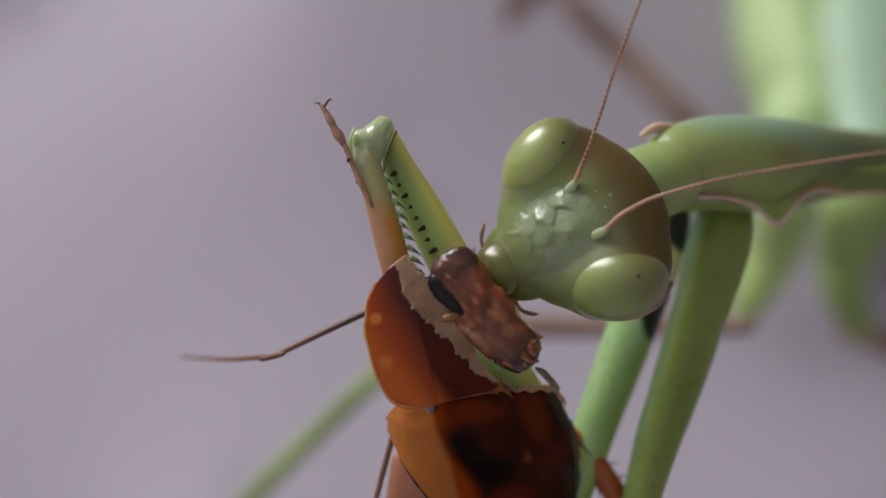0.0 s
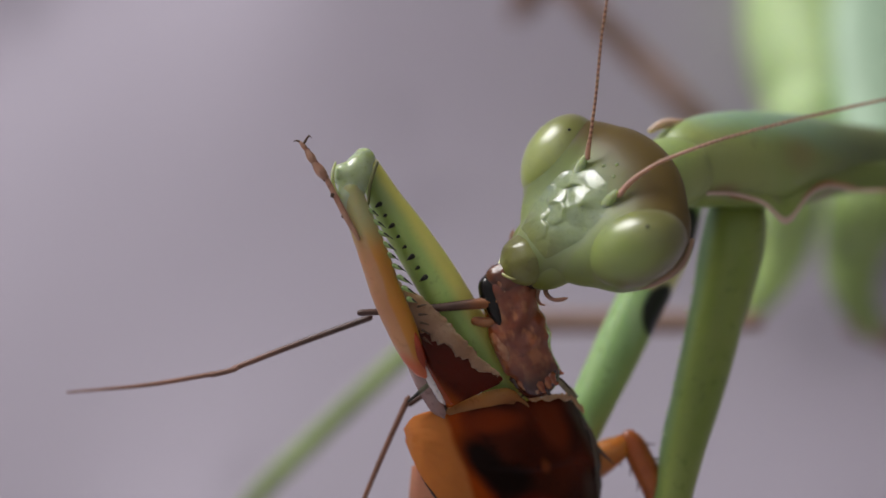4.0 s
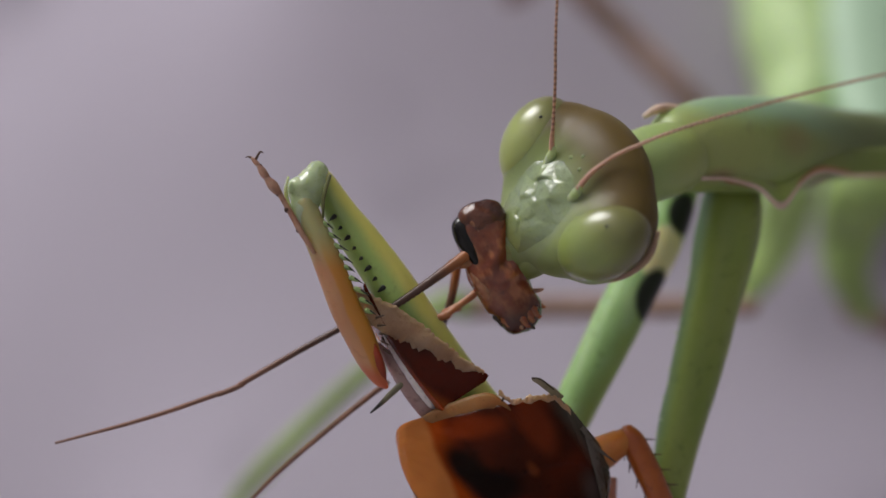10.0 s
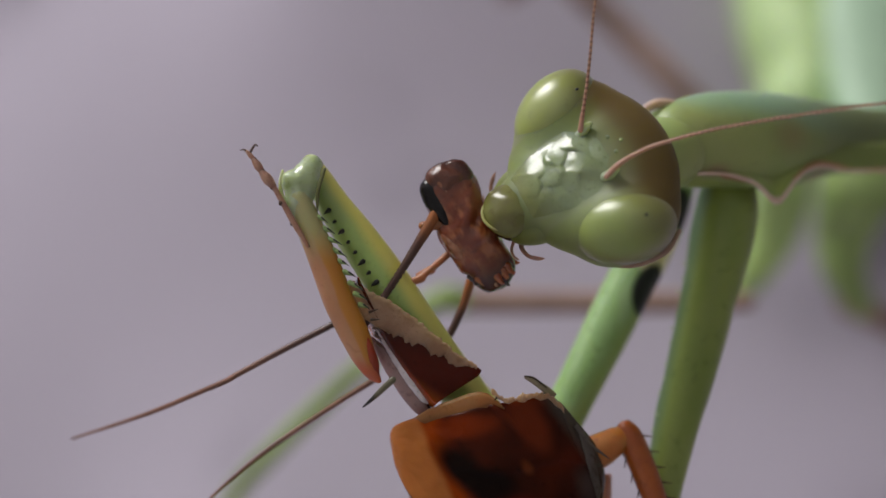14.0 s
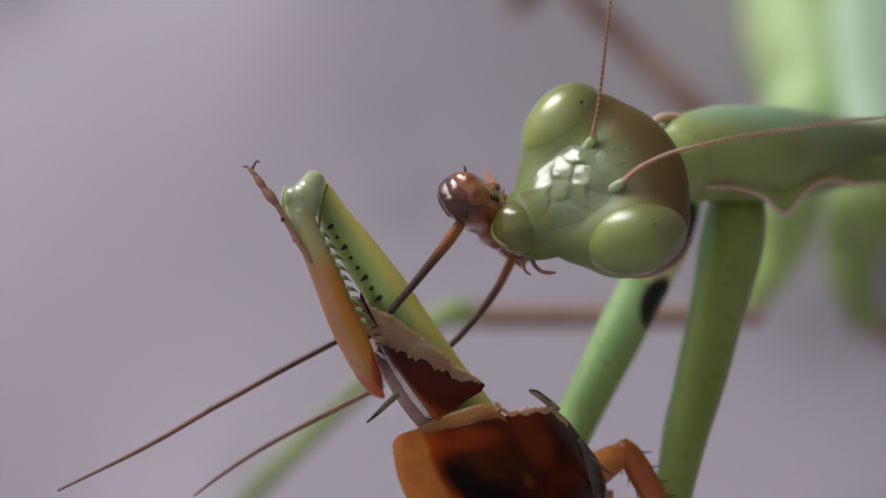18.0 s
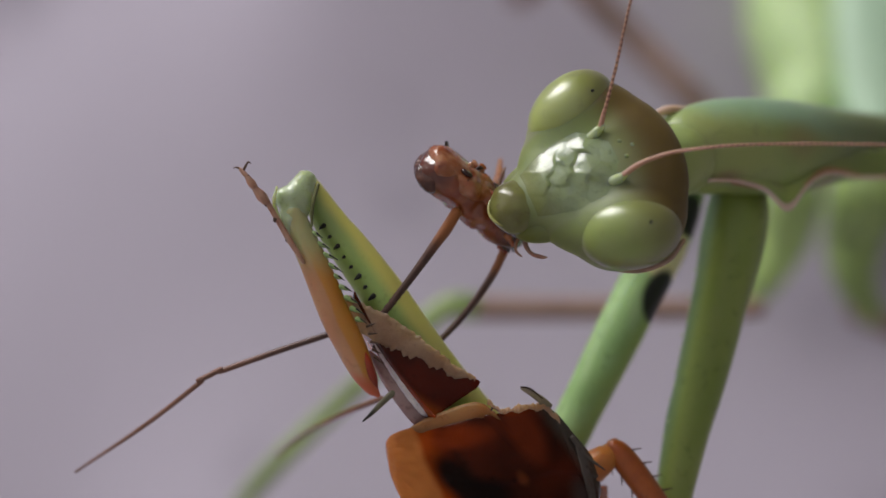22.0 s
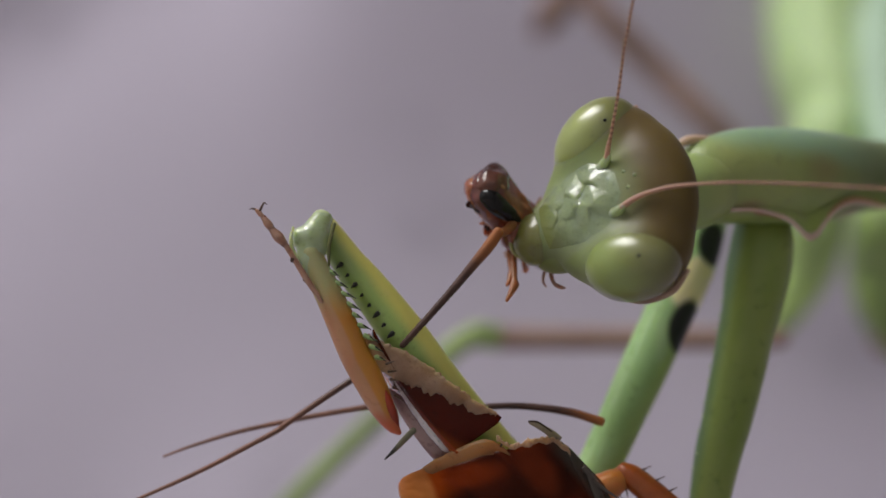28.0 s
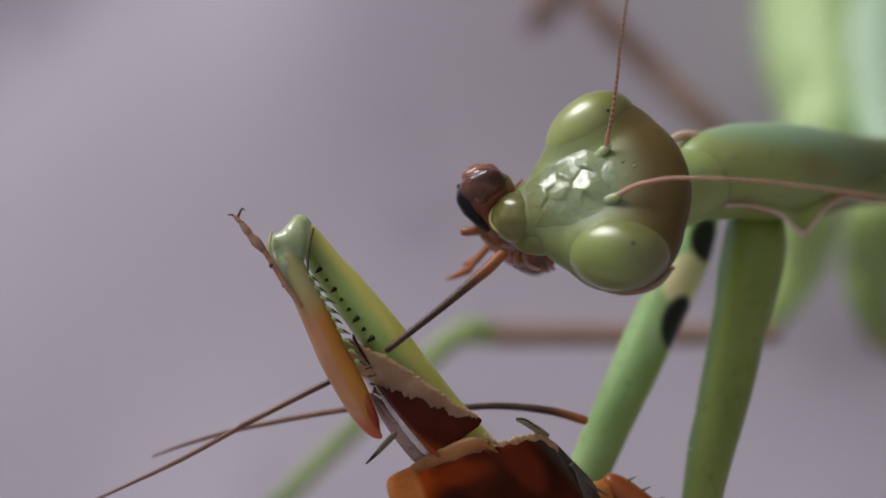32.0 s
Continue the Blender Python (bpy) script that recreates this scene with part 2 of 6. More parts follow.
ANT_A_OUT = [
    (0, -0.937, 1, -1.006, 0, 2.57, 0),
    (1, -0.063, 1, -1.094, 0, 18.83, 0),
    (1.9, -1.015, 1, -0.75, 0, 16.08, 0),
    (2.1, -1.578, 1, -1.152, 0, 17.93, 0),
    (3, -2.845, 1, -1.931, 0, 7.78, 0),
    (6, -2.755, 1, -2.42, 0, 5.03, 0),
    (7, -2.69, 1, -2.363, 0, 2.56, 0),
    (8, -2.617, 1, -1.982, 0, 0.71, 0),
    (9, -2.976, 1, -2.564, 0, 0.06, 0),
    (10, -2.74, 1, -2.493, 0, -1.74, 0),
    (11, -2.938, 1, -2.467, 0, -1.74, 0),
    (12, -2.88, 1, -2.365, 0, -0.83, 0),
    (13, -2.872, 1, -2.397, 0, -1.02, 0),
    (14, -2.913, 1, -2.584, 0, -0.15, 0),
    (17, -2.883, 1, -2.502, 0, -0.11, 0),
    (18, -3.246, 1, -2.775, 0, -0.94, 0),
    (19, -3.673, 1, -2.691, 0, 7.7, 0),
    (20, -3.41, 1, -2.679, 0, 10.78, 0),
    (21, -2.967, 1, -2.825, 0, 8.28, 0),
    (22, -3.333, 1, -2.84, 0, 8.65, 0),
    (23, -3.897, 1, -2.891, 0, 10.1, 0),
    (23.5, -2.984, 1, -2.631, 0, 5.96, 0),
    (24, -3.737, 1, -3.048, 0, 9.3, 0),
    (24.4, -3.641, 1, -3.101, 0, 9.03, 0),
    (26.5, -3.247, 1, -2.771, 0, -0.03, 0),
    (27, -3.199, 1, -2.802, 0, -2.81, 0),
    (28, -2.525, 1, -2.573, 0, -6.13, 0),
    (29, -3.076, 1, -3.229, 0, 1.89, 0),
    (30, -3.071, 1, -2.981, 0, 1.49, 0),
    (31, -2.755, 1, -2.869, 0, 2.59, 0),
    (31.5, -3.741, 1, -3.205, 0, 1.93, 0),
    (32, -2.596, 1, -2.862, 0, 1.13, 0),
]
ANT_A_TIP = [
    (0, -6.026, 1, -3.359, 3.34, 11.37, -50.85),
    (1, -5.607, 1, -1.929, -6.73, 20.33, -46.5),
    (1.9, -6.513, 1, -1.849, -6.09, 19.12, -49.58),
    (2.1, -7.108, 1, -2.074, 2.38, 8.78, -23.84),
    (3, -8.127, 1, -3.813, 3.78, 7.37, -28.94),
    (6, -7.94, 1, -4.553, 0, 3.92, 0),
    (7, -7.779, 1, -4.717, 3.22, 2.99, -15.95),
    (8, -7.627, 1, -4.499, 2.57, 1.94, -11.76),
    (9, -7.957, 1, -5.138, 0, -0, 0),
    (10, -7.638, 1, -5.222, 0, -2.97, 0),
    (11, -7.836, 1, -5.196, 3.03, -2.9, -10.01),
    (12, -7.821, 1, -5.016, 1.83, -1.8, -6.49),
    (13, -7.804, 1, -5.064, 4.51, -5.11, -13.15),
    (14, -7.885, 1, -5.176, 6.73, -6.08, -18.36),
    (17, -7.856, 1, -5.09, 7.46, -5.18, -21.02),
    (18, -8.181, 1, -5.436, 0, -14.06, 0),
    (19, -8.952, 1, -4.58, 3.58, -19.41, -6.29),
    (20, -8.783, 1, -4.282, 0, -17.28, 0),
    (21, -8.265, 1, -4.66, 3.58, -19.41, -6.29),
    (22, -8.643, 1, -4.641, 8.83, -20.4, -14.87),
    (23, -9.25, 1, -4.558, 12.18, -14.88, -23.22),
    (23.5, -8.203, 1, -4.68, 0, -20.85, 0),
    (24, -9.066, 1, -4.788, 0, -20.34, 0),
    (24.4, -8.962, 1, -4.867, 0, -18.29, 0),
    (26.5, -8.224, 1, -5.353, 0, -19.31, 0),
    (27, -8.045, 1, -5.622, 0, -16.14, 0),
    (28, -7.199, 1, -5.67, 0, -11.55, 0),
    (29, -8.137, 1, -5.642, 0, -12.1, 0),
    (30, -8.115, 1, -5.43, 11.98, 2.36, -44.84),
    (31, -7.845, 1, -5.221, 10.35, 1.02, -37.77),
    (31.5, -8.804, 1, -5.614, 14.54, -1.89, -41.77),
    (32, -7.624, 1, -5.342, 0, -12.75, 0),
]
ANT_B = [
    (0, -1.469, 1.9, -5.001, 180, -49.42, 0),
    (3, -1.089, 1.9, -5.448, 180, -44.45, 0),
    (6, -3.079, 1.9, -4.845, 180, -21.41, 0),
    (7, -3.585, 1.9, -5.012, 180, -21.72, 0),
    (8, -0.878, 1.9, -5.765, 180, -64.68, 0),
    (9, -2.146, 1.9, -5.232, 180, -42.2, 0),
    (10, -1.198, 1.9, -5.269, 180, -62.55, 0),
    (11, -1.582, 1.9, -5.505, 180, -58.88, 0),
    (12, -1.679, 1.9, -4.833, 180, -52.85, 0),
    (13, -2.313, 1.9, -5.605, 180, -44.95, 0),
    (14, -1.197, 1.9, -5.752, 180, -54.3, 0),
    (17, -1.021, 1.9, -5.102, 180, -54.67, 0),
    (18, -0.63, 1.9, -4.038, 180, -44.95, 0),
    (19, -0.822, 1.9, -4.305, 180, -50.76, 0),
    (20, -0.861, 1.9, -4.196, 180, -58.46, 0),
    (21, -0.692, 1.9, -4.087, 180, -48.23, 0),
    (22, -0.808, 1.9, -3.863, 180, -46.5, 0),
    (23, -1.088, 1.9, -4.002, 180, -44.23, 0),
    (23.13, -1.028, 1.9, -4.222, 132.83, -26.4, -5.89),
    (23.27, -0.429, 1.9, -4.495, 61.56, -16.17, -6.21),
    (23.4, 0.024, 1.9, -4.419, 0, -5.22, 0),
    (24.4, -0.311, 1.9, -4.421, 0, 0.28, 0),
    (26.5, -0.584, 1.9, -4.603, 0, -3.03, 0),
    (27, -0.465, 1.9, -4.676, 0, -3.07, 0),
    (28, -0.121, 1.9, -4.81, 0, -1, 0),
    (29, -0.526, 1.9, -4.88, 0, -1.69, 0),
    (30, -0.457, 1.9, -4.711, 0, -0.91, 0),
    (31, -0.556, 1.9, -4.82, 0, -1.94, 0),
    (32, -0.475, 1.9, -5.002, 0, -1.94, 0),
]
ANT_B_OUT = [
    (0, -1.747, 1.9, -6.338, 0, -65.52, 0),
    (1, -1.768, 1.9, -5.548, 0, -53.29, 0),
    (2, -1.885, 1.9, -7.027, 0, -60.2, 0),
    (3, -1.249, 1.9, -5.412, 0, -64.37, 0),
    (6, -2.062, 1.9, -4.912, 0, -26.83, 0),
    (7, -2.021, 1.9, -4.977, 0, -24.69, 0),
    (8, -1.849, 1.9, -4.499, 0, -21.78, 0),
    (9, -2.079, 1.9, -4.978, 0, -27.5, 0),
    (10, -2.06, 1.9, -5.042, 0, -28.62, 0),
    (11, -2.257, 1.9, -5.076, 0, -26.38, 0),
    (12, -2.043, 1.9, -4.956, 0, -26.13, 0),
    (13, -2.326, 1.9, -4.984, 0, -21.19, 0),
    (14, -2.287, 1.9, -5.056, 0, -22.6, 0),
    (17, -2.278, 1.9, -5.09, 0, -18.14, 0),
    (18, -2.423, 1.9, -4.876, 0, -16.62, 0),
    (19, -2.734, 1.9, -4.76, 22.21, -8.98, -44.56),
    (20, -2.465, 1.9, -5.002, 32.4, -14.15, -50.53),
    (21, -2.926, 1.9, -5.14, 16.93, -10.74, -34.98),
    (22, -2.505, 1.9, -5.561, 23.91, -8.84, -46.86),
    (23, -2.533, 1.9, -4.998, 28.33, -8.7, -51.87),
    (23.3, -3.02, 1.9, -4.639, 1.67, 11.58, -38.57),
    (23.5, -3.065, 1.9, -4.44, 0, 4.76, 0),
    (24, -3.368, 1.9, -4.689, 3.3, 7.93, -29.37),
    (24.4, -3.424, 1.9, -4.667, 3.01, 4.42, -17.73),
    (26.5, -3.666, 1.9, -4.633, 0, 1.61, 0),
    (27, -3.646, 1.9, -4.723, 0, 0.38, 0),
    (28, -3.62, 1.9, -4.75, 0, -0, 0),
    (29, -3.718, 1.9, -4.902, 0.5, -0.45, -1.99),
    (30, -3.756, 1.9, -4.81, 4.04, 3.52, -21.31),
    (31, -3.846, 1.9, -5.001, 3.06, 5.59, -20.38),
    (31.5, -3.865, 1.9, -5.014, 2.19, 2.22, -10.64),
    (32, -3.865, 1.9, -4.962, 0.95, -0, -3.91),
]
LEG_FEMUR = [
    (0, 2.275, 3.8, -9.592, 0, -23.6, 0),
    (1.5, 2.233, 3.8, -9.748, 0, -23.6, 0),
    (3, 2.332, 3.8, -8.991, 0, -8.93, 0),
    (6, 4.244, 1.6, -7.823, 0, 9.21, 0),
    (7, 3.435, 1.6, -8.084, 0, 5.17, 0),
    (8, 2.715, 1.6, -9.007, 0, -1.44, 0),
    (9, 3.222, 1.6, -8.06, 0, 3.42, 0),
    (10, 3.035, 1.6, -8.464, 0, 2.17, 0),
    (10.6, 3.056, 1.6, -8.521, 0, 1.9, 0),
    (10.8, 2.81, 1.6, -7.979, 0, -10.4, 0),
    (11, 2.689, 1.6, -7.615, 0, -14.01, 0),
    (11.2, 2.495, 1.6, -8.127, 0, -27.95, 0),
    (11.5, 3.184, 1.6, -8.293, 0, 3.65, 0),
    (12, 3.421, 1.6, -8.241, 0, 5.67, 0),
    (13, 3.291, 1.6, -8.394, 0, 2.81, 0),
    (17, 2.91, 1.6, -8.778, 0, 0.33, 0),
    (20, 2.603, 1.6, -8.87, 0, -1.27, 0),
    (23, 2.357, 1.6, -9.34, 0, -3.45, 0),
    (28, 1.855, 1.6, -8.77, 0, 0.78, 0),
    (29.4, 2.015, 1.6, -8.892, 0, 0.48, 0),
    (29.6, 1.853, 1.6, -7.863, 0, -11.77, 0),
    (30, 1.987, 1.6, -8.029, 0, 0.48, 0),
    (30.5, 1.834, 1.6, -9.049, 0, -0.77, 0),
    (32, 1.744, 1.6, -9.585, 0, -3.45, 0),
]
LEG_TIBIA = [
    (0, 4.954, 3.8, -6.466, 0, 39.25, 0),
    (1.5, 4.912, 3.8, -6.622, 0, 39.73, 0),
    (3, 5.715, 3.8, -6.646, 0, 41.78, 0),
    (6, 8.075, 1.6, -6.682, 0, 66.74, 0),
    (7, 7.176, 1.6, -6.677, 0, 54.51, 0),
    (8, 6.269, 1.6, -7.178, 0, 43.09, 0),
    (9, 6.918, 1.6, -6.538, 0, 54.23, 0),
    (10, 6.697, 1.6, -6.862, 0, 49.55, 0),
    (10.6, 6.711, 1.6, -6.902, 0, 48.45, 0),
    (10.8, 6.036, 1.6, -5.619, 10.63, 6.46, 27.38),
    (11, 5.76, 1.6, -5.056, 0, 0, 0),
    (11.2, 4.859, 1.6, -4.904, 14.44, 15.99, 26.31),
    (11.5, 6.886, 1.6, -6.786, 0, 48.22, 0),
    (12, 7.174, 1.6, -6.866, 0, 56.2, 0),
    (13, 6.971, 1.6, -6.833, 0, 55.3, 0),
    (17, 6.519, 1.6, -7.06, 0, 46.92, 0),
    (20, 6.163, 1.6, -7.051, 0, 42.8, 0),
    (23, 5.845, 1.6, -7.387, 0, 35.88, 0),
    (28, 5.477, 1.6, -7.079, 0, 24.78, 0),
    (29.4, 5.628, 1.6, -7.183, 0, 24.04, 0),
    (29.6, 5.021, 1.6, -5.425, 8.52, 3.73, 25.47),
    (30, 5.601, 1.6, -6.32, 0, 18.34, 0),
    (30.5, 5.41, 1.6, -7.261, 0, 24.27, 0),
    (32, 5.232, 1.6, -7.632, 0, 23.68, 0),
]
PRONOTUM = [
    (0, 2.009, -1.2, -4.289, 180, -53.7, 180),
    (0.5, 2.129, -1.2, -4.579, 180, -53.13, 180),
    (1, 2.467, -1.2, -4.555, 180, -52.57, 180),
    (1.5, 2.125, -1.2, -5.064, 180, -51, 180),
    (1.85, 1.712, -1.112, -4.881, 180, -50.12, 180),
    (1.9, 1.653, -1.1, -4.855, 180, -50, 180),
    (1.95, 1.457, -0.85, -4.866, 180, -49.5, 180),
    (1.98, 1.339, -0.7, -4.873, 180, -49.2, 180),
    (2, 1.261, -0.6, -4.877, 180, -49, 180),
    (2.03, 1.449, -0.42, -4.708, 180, -48.4, 180),
    (2.06, 1.638, -0.24, -4.539, 180, -47.8, 180),
    (2.1, 1.889, 0, -4.313, 180, -47, 180),
    (2.3, 2.02, 0, -4.323, 180, -46, 180),
    (2.6, 2.079, 0, -4.357, 180, -44, 180),
    (3, 2.037, 0, -4.379, 180, -43.11, 180),
    (3.5, 2.007, 0, -4.202, 180, -42, 180),
    (5.5, 1.593, 0, -4.794, 180, -40.5, 180),
    (6, 1.526, 0, -4.94, 180, -38.82, 180),
    (6.5, 1.668, 0, -4.726, 180, -37.67, 180),
    (7, 1.618, 0, -4.657, 180, -36, 180),
    (7.5, 1.649, 0, -4.639, 180, -36.1, 180),
    (8, 1.594, 0, -4.316, 180, -36.18, 180),
    (8.5, 1.389, 0, -4.463, 180, -35.04, 180),
    (9, 1.42, 0, -4.619, 180, -32.7, 180),
    (9.5, 1.388, 0, -4.606, 180, -32.95, 180),
    (10, 1.602, 0, -4.658, 180, -32.95, 180),
    (10.5, 1.429, 0, -4.494, 180, -32.95, 180),
    (11, 1.417, 0, -4.524, 180, -31.75, 180),
    (11.5, 1.443, 0, -4.481, 180, -32.23, 180),
    (12, 1.422, 0, -4.51, 180, -33.43, 180),
    (12.5, 1.375, 0, -4.475, 180, -32.96, 180),
    (13, 1.254, 0, -4.627, 180, -32.95, 180),
    (13.5, 1.3, 0, -4.589, 180, -32.48, 180),
    (14, 1.484, 0, -4.654, 180, -33.43, 180),
    (14.5, 1.812, 0, -4.557, 180, -32.46, 180),
    (16.5, 1.321, 0, -4.515, 180, -33.18, 180),
    (17, 1.218, 0, -4.726, 180, -33.44, 180),
    (17.5, 1.305, 0, -4.749, 180, -32.95, 180),
    (18, 1.334, 0, -4.689, 180, -32.96, 180),
    (18.5, 1.127, 0, -4.532, 180, -33.43, 180),
    (19, 1.148, 0, -4.602, 180, -33.42, 180),
    (19.5, 1.136, 0, -4.63, 180, -32.48, 180),
    (20, 1.192, 0, -4.679, 180, -32.96, 180),
    (20.5, 1.405, 0, -4.595, 180, -33.21, 180),
    (21, 1.04, 0, -4.918, 180, -31.99, 180),
    (21.5, 1.03, 0, -4.888, 180, -31.99, 180),
    (22, 1.082, 0, -4.826, 180, -31.98, 180),
    (22.5, 1.097, 0, -4.681, 180, -32.46, 180),
    (23, 1.179, 0, -4.772, 180, -32.46, 180),
    (23.5, 1.429, 0, -4.657, 180, -32.95, 180),
    (24, 1.084, 0, -4.902, 180, -31.52, 180),
    (24.5, 1.129, 0, -4.991, 180, -31.28, 180),
    (26.5, 0.762, 0, -4.872, 180, -31.03, 180),
    (27, 0.777, 0, -4.985, 180, -30.55, 180),
    (27.5, 0.873, 0, -4.932, 180, -31.29, 180),
    (28, 1.029, 0, -5.006, 180, -30.56, 180),
    (28.5, 1.126, 0, -4.974, 180, -30.32, 180),
    (29, 0.942, 0, -5.086, 180, -30.32, 180),
    (29.5, 0.747, 0, -4.97, 180, -30.77, 180),
    (30, 0.673, 0, -5.067, 180, -30.56, 180),
    (30.5, 0.846, 0, -4.932, 180, -30.8, 180),
    (31, 0.586, 0, -5.218, 180, -30.31, 180),
    (31.5, 0.676, 0, -5.118, 180, -30.06, 180),
    (32, 0.606, 0, -5.26, 180, -29.84, 180),
]
PRONOTUM_LOBE = [
    (0, 2.009, -1.2, -4.289, 180, -53.7, 180),
    (0.5, 2.129, -1.2, -4.579, 180, -53.13, 180),
    (1, 2.467, -1.2, -4.555, 180, -52.57, 180),
    (1.5, 2.125, -1.2, -5.064, 180, -51, 180),
    (1.85, 1.712, -1.112, -4.881, 180, -50.12, 180),
    (1.9, 1.628, -1.547, -4.863, 174.46, -50.22, 172.79),
    (1.95, 1.319, -1.729, -4.91, 168.76, -50.41, 165.73),
    (1.98, 1.114, -1.783, -4.946, 165.84, -50.63, 162.28),
    (2, 0.928, -1.877, -4.987, 162.94, -51.06, 158.83),
    (2.03, 0.899, -1.99, -4.896, 157.88, -51.81, 153.3),
    (2.06, 0.769, -2.102, -4.846, 151.78, -53.26, 146.81),
    (2.1, 0.591, -2.104, -4.793, 144.43, -55.47, 139.61),
    (2.3, 0.731, -2.104, -4.825, 143.31, -54.71, 140.53),
    (2.6, 0.808, -2.104, -4.904, 141.19, -53.14, 142.24),
    (3, 0.775, -2.104, -4.946, 140.3, -52.44, 142.95),
    (3.5, 0.756, -2.104, -4.793, 139.22, -51.54, 143.8),
    (5.5, 0.358, -2.104, -5.417, 137.83, -50.33, 144.88),
    (6, 0.31, -2.104, -5.6, 136.37, -48.95, 146),
    (6.5, 0.465, -2.104, -5.41, 135.4, -47.98, 146.72),
    (7, 0.436, -2.104, -5.376, 134.07, -46.58, 147.7),
    (7.5, 0.465, -2.104, -5.356, 134.14, -46.66, 147.64),
    (8, 0.41, -2.104, -5.031, 134.2, -46.73, 147.6),
    (8.5, 0.219, -2.104, -5.201, 133.33, -45.77, 148.23),
    (9, 0.28, -2.104, -5.404, 131.63, -43.76, 149.43),
    (9.5, 0.246, -2.104, -5.386, 131.8, -43.98, 149.31),
    (10, 0.46, -2.104, -5.438, 131.8, -43.98, 149.31),
    (10.5, 0.287, -2.104, -5.274, 131.8, -43.98, 149.31),
    (11, 0.291, -2.104, -5.328, 130.97, -42.94, 149.88),
    (11.5, 0.311, -2.104, -5.276, 131.3, -43.36, 149.66),
    (12, 0.273, -2.104, -5.281, 132.15, -44.39, 149.07),
    (12.5, 0.232, -2.104, -5.256, 131.81, -43.99, 149.3),
    (13, 0.112, -2.104, -5.407, 131.8, -43.98, 149.31),
    (13.5, 0.164, -2.104, -5.379, 131.47, -43.58, 149.54),
    (14, 0.335, -2.104, -5.425, 132.15, -44.39, 149.07),
    (14.5, 0.676, -2.104, -5.347, 131.46, -43.56, 149.55),
    (16.5, 0.176, -2.104, -5.291, 131.97, -44.18, 149.2),
    (17, 0.069, -2.104, -5.496, 132.15, -44.4, 149.07),
    (17.5, 0.163, -2.104, -5.529, 131.8, -43.98, 149.31),
    (18, 0.191, -2.104, -5.47, 131.81, -43.99, 149.3),
    (18.5, -0.022, -2.104, -5.303, 132.15, -44.39, 149.07),
    (19, -0.001, -2.104, -5.372, 132.14, -44.38, 149.08),
    (19.5, 0, -2.104, -5.42, 131.47, -43.58, 149.54),
    (20, 0.049, -2.104, -5.46, 131.81, -43.99, 149.3),
    (20.5, 0.259, -2.104, -5.37, 131.99, -44.2, 149.18),
    (21, -0.089, -2.104, -5.718, 131.13, -43.15, 149.77),
    (21.5, -0.099, -2.104, -5.688, 131.13, -43.15, 149.77),
    (22, -0.047, -2.104, -5.625, 131.13, -43.14, 149.78),
    (22.5, -0.039, -2.104, -5.471, 131.46, -43.56, 149.55),
    (23, 0.043, -2.104, -5.562, 131.46, -43.56, 149.55),
    (23.5, 0.287, -2.104, -5.437, 131.8, -43.98, 149.31),
    (24, -0.038, -2.104, -5.71, 130.81, -42.75, 149.99),
    (24.5, 0.009, -2.104, -5.804, 130.65, -42.54, 150.1),
    (26.5, -0.354, -2.104, -5.69, 130.48, -42.32, 150.22),
    (27, -0.332, -2.104, -5.812, 130.16, -41.9, 150.43),
    (27.5, -0.247, -2.104, -5.745, 130.65, -42.55, 150.1),
    (28, -0.08, -2.104, -5.833, 130.16, -41.91, 150.43),
    (28.5, 0.02, -2.104, -5.806, 130.01, -41.7, 150.53),
    (29, -0.164, -2.104, -5.918, 130.01, -41.7, 150.53),
    (29.5, -0.365, -2.104, -5.793, 130.3, -42.1, 150.33),
    (30, -0.436, -2.104, -5.894, 130.16, -41.91, 150.43),
    (30.5, -0.267, -2.104, -5.754, 130.32, -42.12, 150.32),
    (31, -0.52, -2.104, -6.05, 130, -41.7, 150.54),
    (31.5, -0.425, -2.104, -5.955, 129.84, -41.48, 150.65),
    (32, -0.492, -2.104, -6.102, 129.69, -41.29, 150.74),
]
M_ANT_L = [
    (0, 4.729, -0.913, 2.864, 10.71, 13.13, -1.07),
    (1, 4.758, -0.868, 3.143, 10.82, 7.22, -1.05),
    (1.9, 4.828, -0.45, 3.878, 10.74, 11.46, -1.06),
    (2, 4.893, -0.446, 3.968, 10.42, 26.96, -1.17),
    (2.1, 4.902, -0.463, 3.834, 10.71, 13.02, -1.07),
    (3, 5.195, -0.404, 3.6, 10.89, 3.42, -1.04),
    (6, 3.991, -0.458, 3.468, 11.05, -5.53, -1.05),
    (8, 4.795, -0.667, 4.27, 10.89, 3.31, -1.04),
    (9, 4.311, -0.475, 3.607, 11.03, -4.19, -1.05),
    (10, 3.793, -0.488, 3.317, 11.02, -4.04, -1.05),
    (11, 3.826, -0.488, 3.364, 11.05, -5.21, -1.05),
    (13, 4.684, -0.676, 3.653, 10.96, -0.56, -1.04),
    (17, 5.092, -0.633, 4.028, 10.93, 1.01, -1.04),
    (19, 5.1, -0.643, 3.995, 10.93, 1.1, -1.04),
    (21, 5.217, -0.702, 4.161, 10.82, 7.25, -1.05),
    (23, 5.277, -0.656, 4.165, 10.82, 7.3, -1.05),
    (26.5, 4.27, -0.696, 4.757, 18.88, 1.2, -1.78),
    (28, 4.685, -0.763, 4.11, 18.83, 2.79, -1.78),
    (30, 5.082, -0.784, 4.292, 18.78, 4.46, -1.79),
    (32, 4.954, -0.659, 4.373, 18.89, 1.11, -1.78),
]
